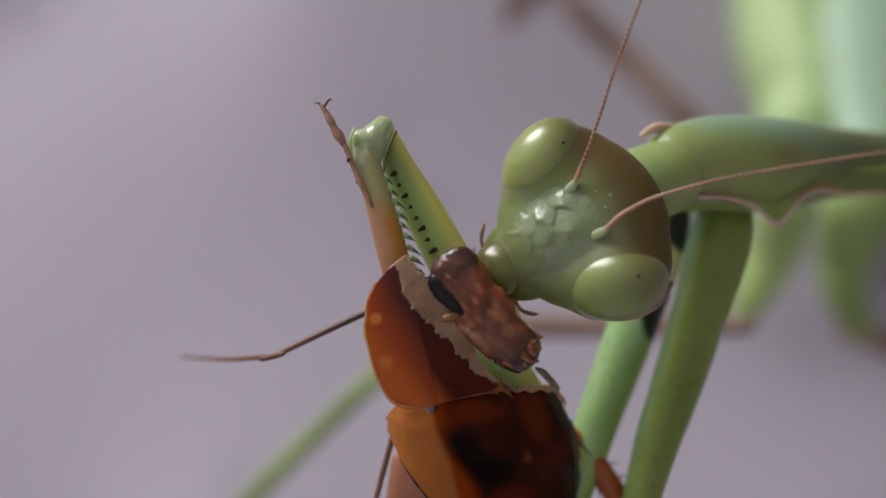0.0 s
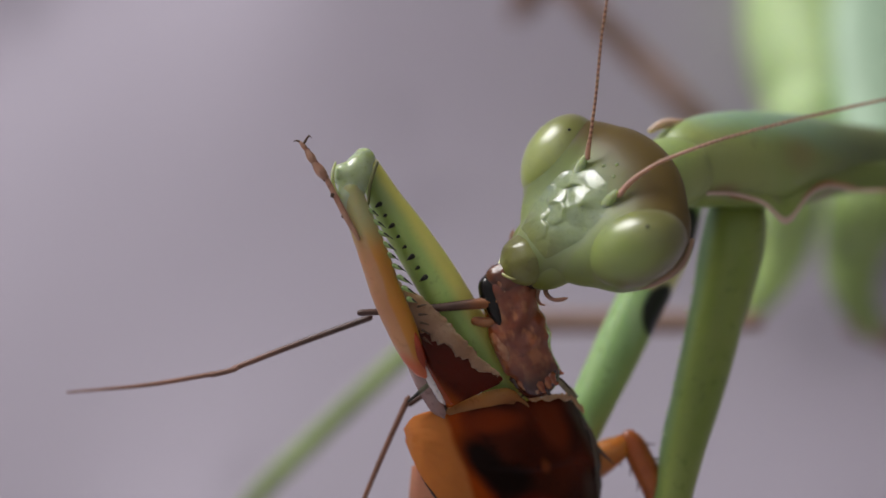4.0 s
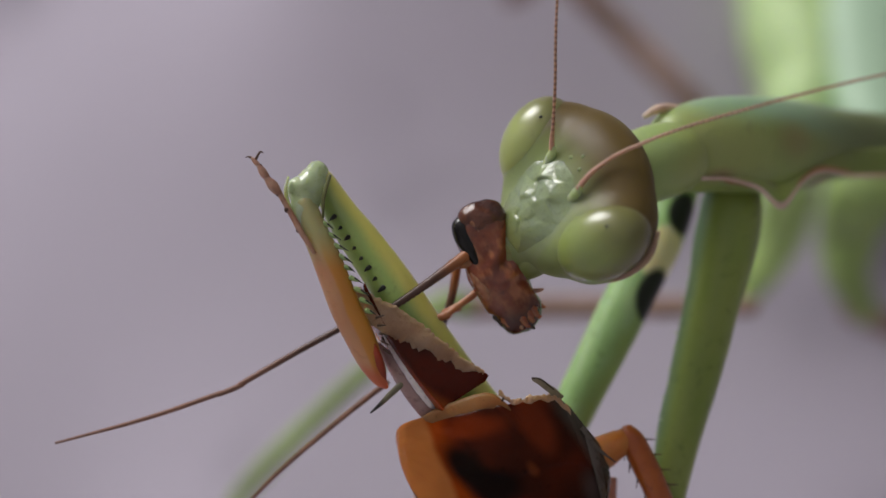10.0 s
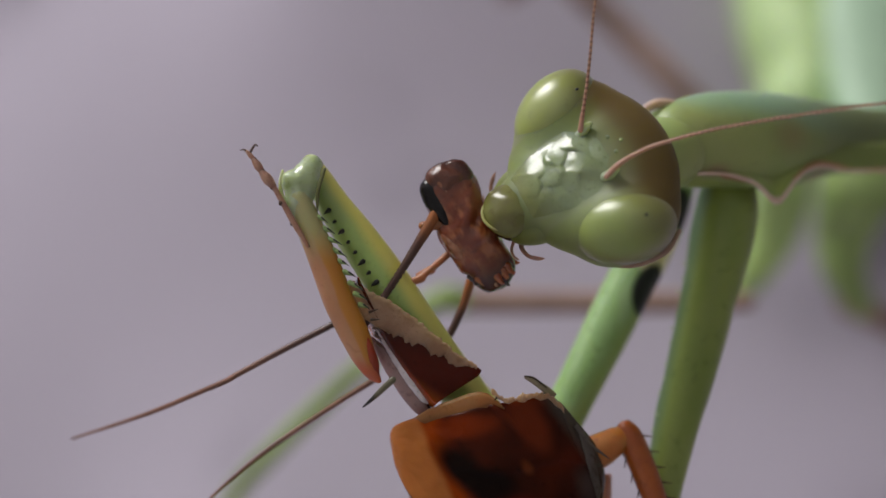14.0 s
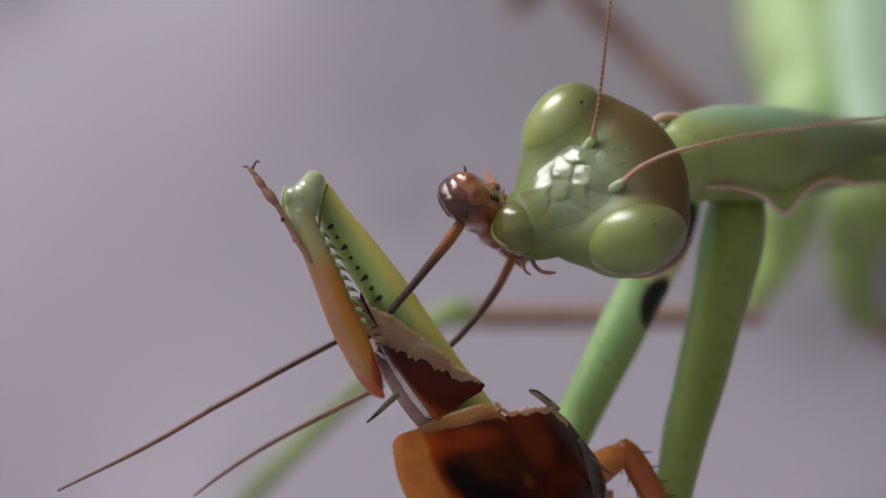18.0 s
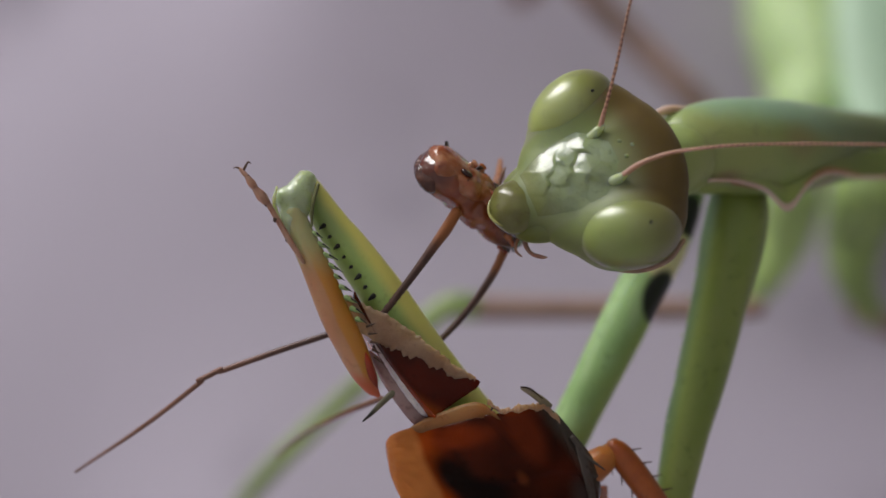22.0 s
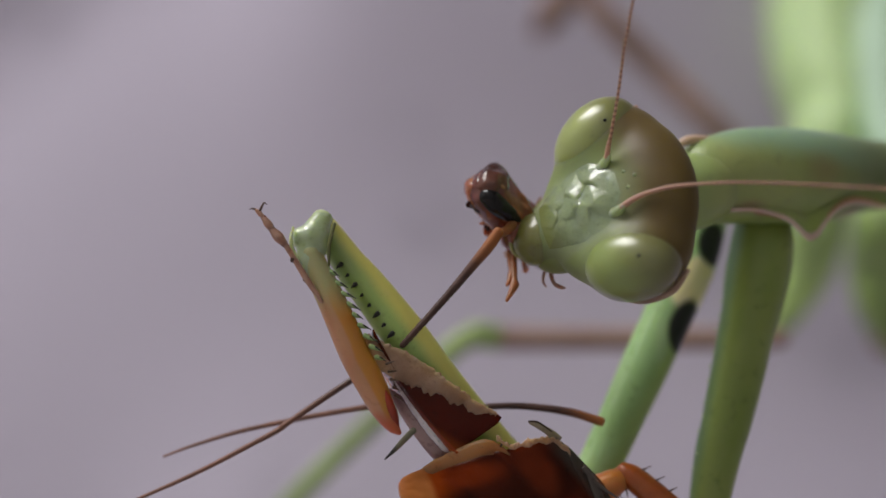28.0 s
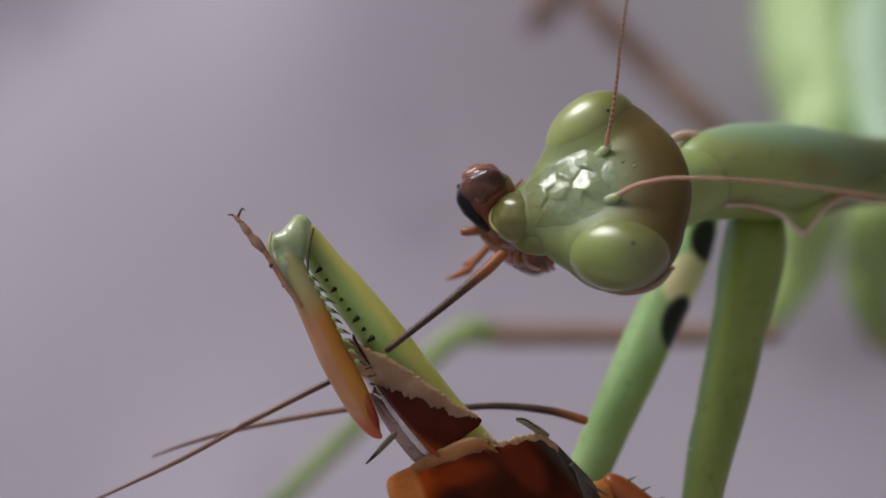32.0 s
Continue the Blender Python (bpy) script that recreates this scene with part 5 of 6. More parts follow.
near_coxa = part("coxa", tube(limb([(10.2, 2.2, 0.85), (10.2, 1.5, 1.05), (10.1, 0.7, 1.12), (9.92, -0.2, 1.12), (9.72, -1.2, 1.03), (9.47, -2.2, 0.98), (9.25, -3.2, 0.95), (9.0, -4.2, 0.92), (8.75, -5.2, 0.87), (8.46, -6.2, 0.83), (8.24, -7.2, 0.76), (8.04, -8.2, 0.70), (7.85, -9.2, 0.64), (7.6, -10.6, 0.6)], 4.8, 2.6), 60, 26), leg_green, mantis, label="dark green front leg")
for i in range(11):
    c = (9.12 - 0.125 * i + 0.06 * (i % 2), 3.15 - 0.06 * i, -0.9 - 0.62 * i + 0.1 * (i % 3))
    part("wart", blob([(*c, 0.045, 0.045, 0.06)], c, 1), knee_pale, near_coxa, c)
mark_coxa = part("coxa", tube(limb([(8.3, 2.3, 0.8), (8.02, 1.22, 0.82), (7.62, 0.22, 0.86), (7.18, -0.68, 0.87), (6.62, -1.78, 0.86), (6.02, -2.98, 0.86), (5.42, -4.18, 0.82), (4.92, -5.18, 0.78), (4.02, -6.98, 0.76), (2.92, -9.18, 0.7)], 6.5, 3.6), 50, 26), coxa_lime, mantis, label="lime green front coxa with a black and yellow mark")
# far parts
def deeper(rows, k, k_end=None):
    """Rows moved away from the lens by k, larger by as much."""
    out = []
    for i, r in enumerate(rows):
        f = k + ((k_end or k) - k) * i / (len(rows) - 1)
        out.append((r[0] * f, (r[1] + 58.5) * f - 58.5, *[c * f for c in r[2:]]))
    return out


part("abdomen", tube(deeper([(16.85, 19, 5.72, 2.0, 2.0), (17.42, 21, 7.36, 2.04, 3.0), (17.72, 23, 10.06, 2.92, 3.2), (18.37, 26, 14.47, 3.18, 4), (20.29, 32, 22.92, 3.09, 4)], 1.22), 30, 28), far_green, mantis, label="plump light green abdomen")
part("wing", tube(deeper([(19.76, 16, 4.61, 1.5, 1.0), (20.16, 18, 7.09, 2.22, 1.2), (20.82, 20, 10.22, 2.82, 1.2), (22.70, 26, 18.51, 3.47, 1.2)], 1.22), 24, 24), far_wing, mantis, label="folded bluish-green wing")
part("coxa", tube(deeper([(14.51, 11, 2.16, 1.19), (14.12, 12, 0.27, 1.16), (13.28, 12, -1.42, 0.84), (12.67, 12, -2.51, 0.34)], 1.22), 18, 18), far_leg_lime, mantis)
part("coxa", tube(deeper([(17.97, 12, 2.43, 1.81), (17.74, 14, 0.52, 1.36), (17.74, 14, -1.46, 0.94), (18.48, 14, -2.95, 0.59)], 1.22), 18, 18), far_leg_green, mantis)
part("leg_femur", tube(deeper([(17.74, 14, -2.95, 0.40), (19.69, 15, -3.49, 0.60), (23.12, 17, -5.13, 0.62)], 1.22), 20, 14), far_leg_brown, mantis, label="brown walking leg")
part("leg_femur", tube(deeper([(13.53, 14, -2.75, 0.40), (10.45, 15, -2.79, 0.50), (5.50, 16, -2.83, 0.53), (1.70, 17, -2.84, 0.57), (0.41, 17, -2.81, 0.52)], 1.05), 40, 14), far_leg_brown, mantis, label="brown walking leg")
part("leg_tibia", tube(deeper([(1.06, 17, -2.81, 0.62), (-0.23, 17.5, -2.88, 0.52), (-3.07, 19, -5.40, 0.45), (-9.64, 23, -11.95, 0.47), (-11.5, 30.2, -15.5, 0.35)], 1.05, 1.0), 40, 12), far_leg_green, mantis, label="green walking leg")
part("leg_femur", tube(deeper([(13.40, 19, 4.79, 0.58), (11.02, 19, 7.31, 0.64), (8.75, 20, 9.82, 0.64), (6.60, 20, 11.97, 0.64), (4.78, 21, 14.43, 0.54)], 1.22), 30, 14), far_leg_brown, mantis, label="brown walking leg")
part("leg_tibia", tube(deeper([(4.78, 21, 14.43, 0.54), (3.97, 21, 12.80, 0.82), (3.33, 22, 12.00, 0.50)], 1.22), 16, 12), far_leg_brown, mantis, label="brown walking leg")

# grasping foreleg
P0 = (-2.079, 0, -4.978)
femur = part("foreleg_femur", tube([(-4.85, 0.9, 2.80, 0.25, 0.3), (-4.55, 0.9, 2.29, 0.42, 0.45), (-3.90, 0.9, 1.14, 0.6, 0.5), (-3.09, 0.9, 0.02, 0.72, 0.55), (-2.01, 0.9, -1.50, 0.8, 0.6), (-1.00, 1, -3.03, 0.82, 0.62), (0.33, 1.6, -4.95, 0.85, 0.65), (2.21, 2.6, -7.29, 0.8, 0.7), (3.51, 3.4, -8.65, 0.7, 0.65)], 50, 26), femur_lime, mantis, P0, "lime green grasping foreleg lined with dark spines")
part("knee", blob([(-4.95, 0.1, 1.95, 0.55, 0.5, 0.78, 12), (-4.72, 0.35, 2.62, 0.4, 0.4, 0.34), (-5.38, 0, 1.98, 0.38, 0.4, 0.42, -15), (-5.1, -0.1, 1.1, 0.5, 0.44, 0.75, -18)], (-5.05, 0.1, 1.8), 5, 0.2, 0.05, 2.5), knee_pale, femur, (-5.09, 0.1, 1.86), "pale glossy knee joint")
part("knee_lobe", tube([(-5.68, -0.35, 2.37, 0.05), (-5.76, -0.4, 1.81, 0.07), (-5.52, -0.4, 1.11, 0.05)], 12, 8), knee_pale, femur, (-5.73, -0.3, 1.81))
part("knee_lobe", tube([(-4.22, -0.2, 2.45, 0.06), (-4.42, -0.3, 1.71, 0.07), (-4.46, -0.3, 0.97, 0.04)], 12, 8), thorn_olive, femur, (-4.42, -0.3, 1.71))
part("foreleg_tibia", tube([(-5.14, -0.1, 1.5, 0.4, 0.4), (-4.92, -0.15, 0.86, 0.46, 0.42), (-4.46, -0.22, -0.18, 0.50, 0.45), (-4.05, -0.28, -1.18, 0.53, 0.45), (-3.66, -0.32, -2.18, 0.54, 0.45), (-3.17, -0.36, -3.18, 0.53, 0.43), (-2.74, -0.4, -4.1, 0.44, 0.4), (-2.42, -0.45, -4.72, 0.26, 0.26), (-2.2, -0.45, -4.98, 0.1, 0.1)], 50, 24), tibia_orange, femur, (-3.66, -0.3, -2.37), "orange tibia folded against the femur")
part("tibia_claw", tube([(-2.72, -0.55, -3.3, 0.05), (-2.55, -0.6, -3.84, 0.17), (-2.38, -0.6, -4.34, 0.18), (-2.24, -0.5, -4.8, 0.06)], 14, 10), claw_red, femur, (-2.26, -0.5, -3.94), "red tip of the tibia")
part("tibia_hook", tube([(-1.69, 0.3, -4.96, 0.12), (-2.09, 0.3, -5.33, 0.11), (-2.41, 0.3, -5.65, 0.08), (-2.77, 0.3, -5.97, 0.03)], 14, 10), hook_olive, femur, (-1.89, 0.3, -5.12), "olive hook with a black tip")
part("tarsus", tube([(-4.73, -0.65, -0.28, 0.07), (-5.22, -0.65, 0.51, 0.11), (-5.62, -0.6, 1.21, 0.1), (-5.96, -0.6, 1.80, 0.1)], 20, 10), tarsus_red, femur, (-5.62, -0.6, 1.21), "thin reddish foot")
for a, b, r in (((486, 352), (464, 325), 0.19), ((466, 327), (450, 304), 0.15), ((452, 306), (438, 290), 0.09)):
    sa, sb = [((p - 784) / 50.0, -0.6, (441 - q) / 50.0) for p, q in (a, b)]
    part("tarsus_segment", tube([(*sa, r * 0.6), (*[(p + q) / 2 for p, q in zip(sa, sb)], r), (*sb, r * 0.6)], 10, 10), tarsus_red, femur, sa)
for px, py, r in ((521, 414, 0.12), (500, 379, 0.11), (485, 351, 0.11), (465, 326, 0.1), (451, 305, 0.08)):
    c = ((px - 784) / 50.0, -0.6, (441 - py) / 50.0)
    part("joint", tube([(c[0] - 0.03, c[1], c[2] - 0.05, r * 0.8), (*c, r), (c[0] + 0.03, c[1], c[2] + 0.05, r * 0.8)], 6, 10), thorn_dark, femur, c)
for dx, dz in ((-0.35, 0.12), (0.28, 0.3)):
    a = (-6.81, -0.6, 2.95)
    part("claw", tube([(*a, 0.05), (a[0] + dx * 0.6, a[1], a[2] + dz, 0.035), (a[0] + dx, a[1], a[2] + dz * 0.8, 0.01)], 8, 6), thorn_dark, femur, a)


def spike(a, b, r, m, parent, name="spine"):
    a, b = Vector(a), Vector(b)
    return part(name, tube([(*a, r), (*(a * 0.5 + b * 0.5), r * 0.7), (*b, 0.012)], 7, 8), m, parent, a)


for i in range(9):
    # comb of pale, dark-tipped spines along the tibia
    u = i / 8
    a = Vector((-4.42, -0.3, 0.75)).lerp(Vector((-2.90, -0.45, -2.3)), u)
    out, size = Vector((0.88, -0.15, -0.42 + 0.05 * (i % 3))), (0.34, 0.42, 0.5, 0.46)[i % 4]
    spike(a, a + out * size, 0.10, spine_green, femur)
    spike(a + out * size * 0.45 + Vector((0, -0.05, 0.05)), a + out * size * 1.15 + Vector((0, -0.04, -0.03)), 0.034, mark_black, femur)
for i in range(8):
    # dark spines along the edge of the femur
    u = i / 7
    a = Vector((-4.14, 0.35, 0.95)).lerp(Vector((-2.41, 0.35, -1.59)), u)
    big = 0.78 * (0.34, 0.16, 0.3, 0.15, 0.17, 0.36, 0.2, 0.4)[i]
    spike(a + Vector((0.16, -0.02, 0.16)) * big * 1.6, a - Vector((0.45, 0.05, 0.3)) * big, 0.05 + 0.16 * big, mark_black, femur)
for i in range(5):
    a = Vector((-2.56, -0.4, -2.56)).lerp(Vector((-2.30, -0.5, -3.65)), i / 4)
    spike(a, a + Vector((0.3, -0.05, 0.1 - 0.08 * i)), 0.05, thorn_dark, femur)

# ---- cockroach ----
roach = thing("cockroach", "chestnut-brown cockroach held and half eaten by the mantis", "cockroach")
TOP = spline([(703, 784), (706, 762), (720, 747), (760, 733), (800, 728), (832, 721), (860, 711), (900, 706), (935, 698), (975, 690), (1003, 708), (1032, 742), (1058, 775), (1083, 815)], 161)
LOW = spline([(708, 800), (716, 830), (740, 875), (790, 925), (850, 960), (920, 975), (990, 965), (1040, 940), (1075, 900), (1088, 850)], 161)


def mesonotum(u, v):
    i = min(160, max(0, int(round(u * 160))))
    a = TOP[i] * (1 - v) + LOW[i] * v
    arch = math.sin(math.pi * min(1, 0.03 + 0.94 * u)) ** 0.7
    # groove inside the pale rim, a step at the hind edge of the plate, two slanting folds, soft dents
    groove = 0.05 * math.exp(-((u - 0.115 - 0.03 * v) / 0.022) ** 2) - 0.06 * math.exp(-((u - 0.05) / 0.04) ** 2)
    step = 0.20 / (1 + math.exp(-(v - 0.40 - 0.12 * (1 - u)) / 0.012)) * min(1, max(0, (u - 0.30) / 0.2))
    folds = -0.13 * math.exp(-((u - 0.50 - 0.42 * v) / 0.013) ** 2) * max(0, 1 - v / 0.42) - 0.09 * math.exp(-((u - 0.76 - 0.25 * v) / 0.012) ** 2)
    dents = 0.06 * noise.noise(Vector((u * 7, v * 4, 3))) + 0.025 * noise.noise(Vector((u * 19, v * 11, 8)))
    return ((a[0] - 784) / 50, 2.0 - 2.3 * arch - 0.25 * math.sin(math.pi * v) + groove + step + folds + dents, (441 - a[1]) / 50)


body = part("mesonotum", shell(mesonotum, 160, 60, 0.2), roach_shell, roach, P0, "glossy dark chestnut shield plate with an orange rim")


def edge(u0, u1, v0, v1, lift, n=20):
    return [Vector(mesonotum(u0 + (u1 - u0) * i / n, v0 + (v1 - v0) * i / n)) + Vector((0, lift, 0)) for i in range(n + 1)]


part("edge_line", tube([(*p, 0.045) for p in edge(0.03, 0.0, 0.0, 0.5, -0.03, 6)] + [(*p, 0.05) for p in edge(0.0, 0.4, 1.0, 1.0, -0.05)], 70, 8, wobble=0.3), shell_edge, body, label="thin dark bristly edge of the plate")

# grey tube drawing the specular streak on the plate's hind edge
part("hind_sheen", tube([(*p, 0.04) for p in edge(0.50, 0.985, 0.475, 0.385, -0.04)], 50, 8, wobble=0.3), flap_grey, body, label="grey sheen streak along the plate's hind edge")

UP = spline([(728, 752), (755, 728), (800, 706), (845, 689), (868, 688), (893, 703)], 31)
DOWN = spline([(722, 760), (768, 750), (820, 742), (858, 732), (888, 724), (906, 720)], 31)


def collar(u, v):
    i = int(round(u * 30))
    a = UP[i] * (1 - v) + DOWN[i] * v
    y = float(np.interp(u, (0, 0.2, 0.6, 1), (0.72, 0.1, -0.24, -0.34)))
    return ((a[0] - 784) / 50, y - 0.1 * math.sin(math.pi * v), (441 - a[1]) / 50 + 0.04 * noise.noise(Vector((u * 17, 0, 4))) * (1 - v))


part("collar_membrane", shell(collar, 30, 6, 0.06), collar_tan, body, label="pale tan neck membrane")
TEAR = spline([(880, 684), (905, 700), (930, 694), (960, 690), (985, 694), (1008, 716)], 41)


def ragged(u, v):
    a = TEAR[int(round(u * 40))]
    j = 0.12 * noise.noise(Vector((u * 13, 0, 3))) + 0.10 * noise.noise(Vector((u * 31, 0, 5)))
    k = 0.45 * noise.noise(Vector((u * 6, 0, 8))) + 0.18 * noise.noise(Vector((u * 10, 0, 6)))
    return ((a[0] - 784) / 50, -0.36 - 0.2 * math.sin(math.pi * u), (441 - a[1]) / 50 + (0.06 + j) * (1 - v) - (0.15 + 0.6 * k) * v)


part("torn_edge", shell(ragged, 60, 5, 0.05), membrane, body, label="ragged pale torn edge")
part("torn_flap", tube([(4.10, -0.3, -5.09, 0.17, 0.04), (3.79, -0.45, -4.78, 0.14, 0.04), (3.39, -0.5, -4.52, 0.1, 0.03), (3.09, -0.5, -4.38, 0.05, 0.03)], 16, 10), flap_grey, body, label="pale grey torn scale")
part("torn_flap", tube([(3.85, -0.5, -4.74, 0.03, 0.03), (3.41, -0.55, -4.40, 0.035, 0.03), (3.07, -0.55, -4.34, 0.03, 0.02)], 10, 8), shell_edge, body)
part("torn_flap", tube([(2.40, -0.35, -5.23, 0.05, 0.04), (2.16, -0.4, -5.08, 0.06, 0.03), (2.03, -0.4, -5.20, 0.02, 0.02)], 10, 8), shell_edge, body)
part("side_spike", tube([(4.94, 0.2, -6.16, 0.10, 0.06), (5.48, 0.5, -6.84, 0.08, 0.06), (6.18, 0.6, -7.37, 0.02, 0.02)], 14, 10), wing_grey, body, label="pointed dark corner of the plate")


def wingpad(u, v):
    # grey wing pad folded over the far flank
    x, y, z = mesonotum(0.845 + 0.05 * v + (0.09 - 0.05 * v) * u, 0.02 + 0.9 * v)
    return (x, y - 0.22 + 0.03 * v, z)


part("wing_pad", shell(wingpad, 20, 20, 0.08), wing_grey, body, label="grey folded wing pad")


def abdomen_plate(k):
    def fn(u, v):
        arch = math.sin(math.pi * (0.04 + 0.92 * u)) ** 0.7
        x = 735 + 18 * k + (370 - 8 * k) * u
        y = 850 + 62 * k + 95 * v - 30 * math.sin(math.pi * u) + 10 * k * u
        return ((x - 784) / 50, 2.9 - 2.3 * arch + 0.12 * k, (441 - y) / 50)
    return fn


for k in range(5):
    part("abdomen_segment", shell(abdomen_plate(k), 24, 8, 0.2), (roach_shell if k else segment_pink), body)
part("thorax", blob([(2.00, 2.4, -9.14, 2.7, 1.3, 2.6), (3.07, 3, -13.01, 3, 1.6, 4)], (2.43, 2.8, -10.87), 4, 0.8), flesh_brown, body)


# neck shield: x along the torn edge from its attached end, z across the plate, outer side towards -y;
# a crease parts it into a main plate and a lobe that folds away behind
def width(s):
    return float(np.interp(s, (0, 0.3, 0.6, 1.0, 1.7, 2.4, 3.1, 4.3, 5.05, 5.4, 5.6), (0.25, 0.9, 1.57, 2.65, 3.25, 3.25, 3.08, 2.58, 1.92, 1.3, 0.5)))


def crease(s):
    return 2.32 - 0.418 * s


def dome(s, z):
    return -0.4 * max(0, 1 - ((s - 2.7) / 3.2) ** 2) * max(0, 1 - ((z - 1.4) / 2.4) ** 2) + 0.25


def plate(u, v):
    s = 5.6 * u
    z = max(0.05, min(width(s), crease(s))) * v + 0.1 * noise.noise(Vector((u * 14, 0, 1))) * (1 - v)
    return (s, dome(s, z), z)


def lobe_plate(u, v):
    s = 0.72 + 4.88 * u
    lo = min(width(s), crease(s))
    z = lo - 0.09 * (1 - v) + max(0.03, width(s) - lo) * v
    return (s, dome(s, z) + 0.05 * (1 - v) ** 4, z)


def tear(u, v):
    s = 0.2 + 5.4 * u
    inner = float(np.interp(s, (0, 0.5, 1.0, 1.4, 2.5, 3.3, 4.6, 5.4), (0.05, 0.15, 0.40, 0.35, 0.48, 0.7, 0.75, 0.35)))
    inner += 0.16 * noise.noise(Vector((u * 12, 0, 15))) + 0.14 * noise.noise(Vector((u * 38, 0, 12)))
    outer = float(np.interp(s, (0, 1.5, 2.9, 4.0, 5.5), (-0.02, -0.1, -0.26, -0.3, -0.12)))
    outer += 0.06 * noise.noise(Vector((u * 9, 0, 9))) + 0.09 * noise.noise(Vector((u * 34, 0, 7)))
    z = outer + (max(inner, outer + 0.12) - outer) * v
    return (s, dome(s, max(z, 0)) - 0.11 + 0.05 * noise.noise(Vector((s * 2.2, z * 3, 5))), z)


pronotum = part("pronotum", shell(plate, 60, 20, 0.12), pronotum_brown, roach, (0, 0, 0), "torn dark brown neck shield")
part("torn_membrane", shell(tear, 150, 6, 0.045), membrane, pronotum, (0, 0, 0), "ragged tan membrane along the tear", local=True)
# tube laid along the crease to draw its highlight
rows = [(s, dome(s, crease(s)) + 0.33, crease(s) + 0.12, r, r * 0.8) for s, r in ((0.95, 0.03), (1.2, 0.17), (2.0, 0.22), (2.8, 0.20), (3.5, 0.13), (4.0, 0.03))]
part("fold_glint", tube(rows, 50, 14, wobble=0.08), glint_pale, pronotum, (0, 0, 0), "pale strip for the glint along the shield's crease", local=True)
rows = [(s, dome(s, crease(s)) + 0.55, crease(s) + 0.36 + 0.04 * s, r, 0.2) for s, r in ((0.6, 0.05), (1.0, 0.3), (1.7, 0.36), (2.5, 0.32), (3.3, 0.22), (3.9, 0.06))]
part("fold_line", tube([(x, y - 0.12, z - 0.2 - 0.02 * x, 0.055) for x, y, z, *_ in rows], 40, 8, wobble=0.2), shell_edge, pronotum, (0, 0, 0), "dark line along the crease", local=True)
part("fold_side", tube(rows, 40, 16), margin_plum, pronotum, (0, 0, 0), "greyish-pink side of the folded shield", local=True)
lobe = part("pronotum_lobe", shell(lobe_plate, 60, 20, 0.12), lobe_orange, roach, (0, 0, 0), "translucent orange lobe of the neck shield")
# rim tube paler than the lobe, carrying the highlight on its edge
rows = [(s, dome(s, width(s)), width(s), 0.06) for s in (0.9, 1.2, 1.7, 2.4, 3.1, 3.7, 4.3, 4.7, 5.05, 5.4)]
part("lobe_rim_highlight", tube(rows, 60, 8, wobble=0.1), rim_orange, lobe, (0, 0, 0), "thin rim of the lobe, paler for its highlight", local=True)

# its head: crown towards -x, mouth towards +x, face towards -y
rh = part("head", blob([(-1.3, 0, -0.02, 1.15, 0.8, 1.05), (0.25, 0, -0.15, 1.6, 0.85, 1.08), (1.6, 0, 0.0, 1.0, 0.62, 0.85)], (0, 0, 0), 5, 0.35, 0.16, 1.9), flesh_brown, roach, label="wet reddish-brown half-eaten head")
part("crown", blob([(-1.68, -0.32, 0.14, 0.72, 0.5, 0.84), (-1.95, -0.3, -0.2, 0.45, 0.45, 0.5)], (-1.7, -0.3, 0.1), 5, 0.3, 0.10, 2.6), brow_grey, rh, (-1.72, -0.3, 0.1), "greyish glossy crown", local=True)
part("eye", blob([(-1.72, -0.26, -0.62, 0.46, 0.42, 0.40, 0), (-1.2, -0.36, -0.70, 0.55, 0.36, 0.32, 0), (-0.65, -0.46, -0.68, 0.45, 0.26, 0.2, 0)], (-1.35, -0.34, -0.66), 5, 0.3, 0.04, 2.5), roach_eye, rh, (-1.35, -0.5, -0.68), "glossy black crescent eye", local=True)
# pale blob in place of the white glint beside the eye
part("eye_glint", blob([(-1.62, -0.6, -0.2, 0.42, 0.22, 0.14, -12), (-1.9, -0.5, 0.1, 0.12, 0.2, 0.22)], (-1.65, -0.6, -0.18), 3, 0.15, 0.05, 3), shred_pale, rh, (-1.65, -0.6, -0.2), "pale patch for the glint by the eye", local=True)

part("cheek", blob([(0.35, -0.35, -0.85, 0.75, 0.36, 0.28, -8)], (0.35, -0.35, -0.85), 3, 0.2, 0.05, 2), flesh_light, rh, (0.35, -0.35, -0.85), "orange-brown cheek", local=True)
part("nape_flesh", blob([(-1.55, 0.32, 0.0, 0.85, 0.52, 0.85), (-0.6, 0.42, 0.05, 1.1, 0.5, 0.8), (0.7, 0.45, -0.05, 1.1, 0.48, 0.75)], (0, 0.4, 0), 5, 0.25, 0.2, 2.2), flesh_light, rh, (0, 0.4, 0), "wet orange-tan flesh at the back of the head", local=True)
rng = random.Random(11)
for i in range(6):
    x, z = rng.uniform(-1.2, 1.4), rng.uniform(-0.5, 0.5)
    part("flake", blob([(x, 0.86, z, rng.uniform(0.12, 0.3), 0.12, rng.uniform(0.08, 0.16), rng.uniform(-60, 60))], (x, 0.86, z), 2, 0.1, 0.08, 4), (shred_pale, flesh_dark)[i % 2], rh, (x, 0.86, z), local=True)
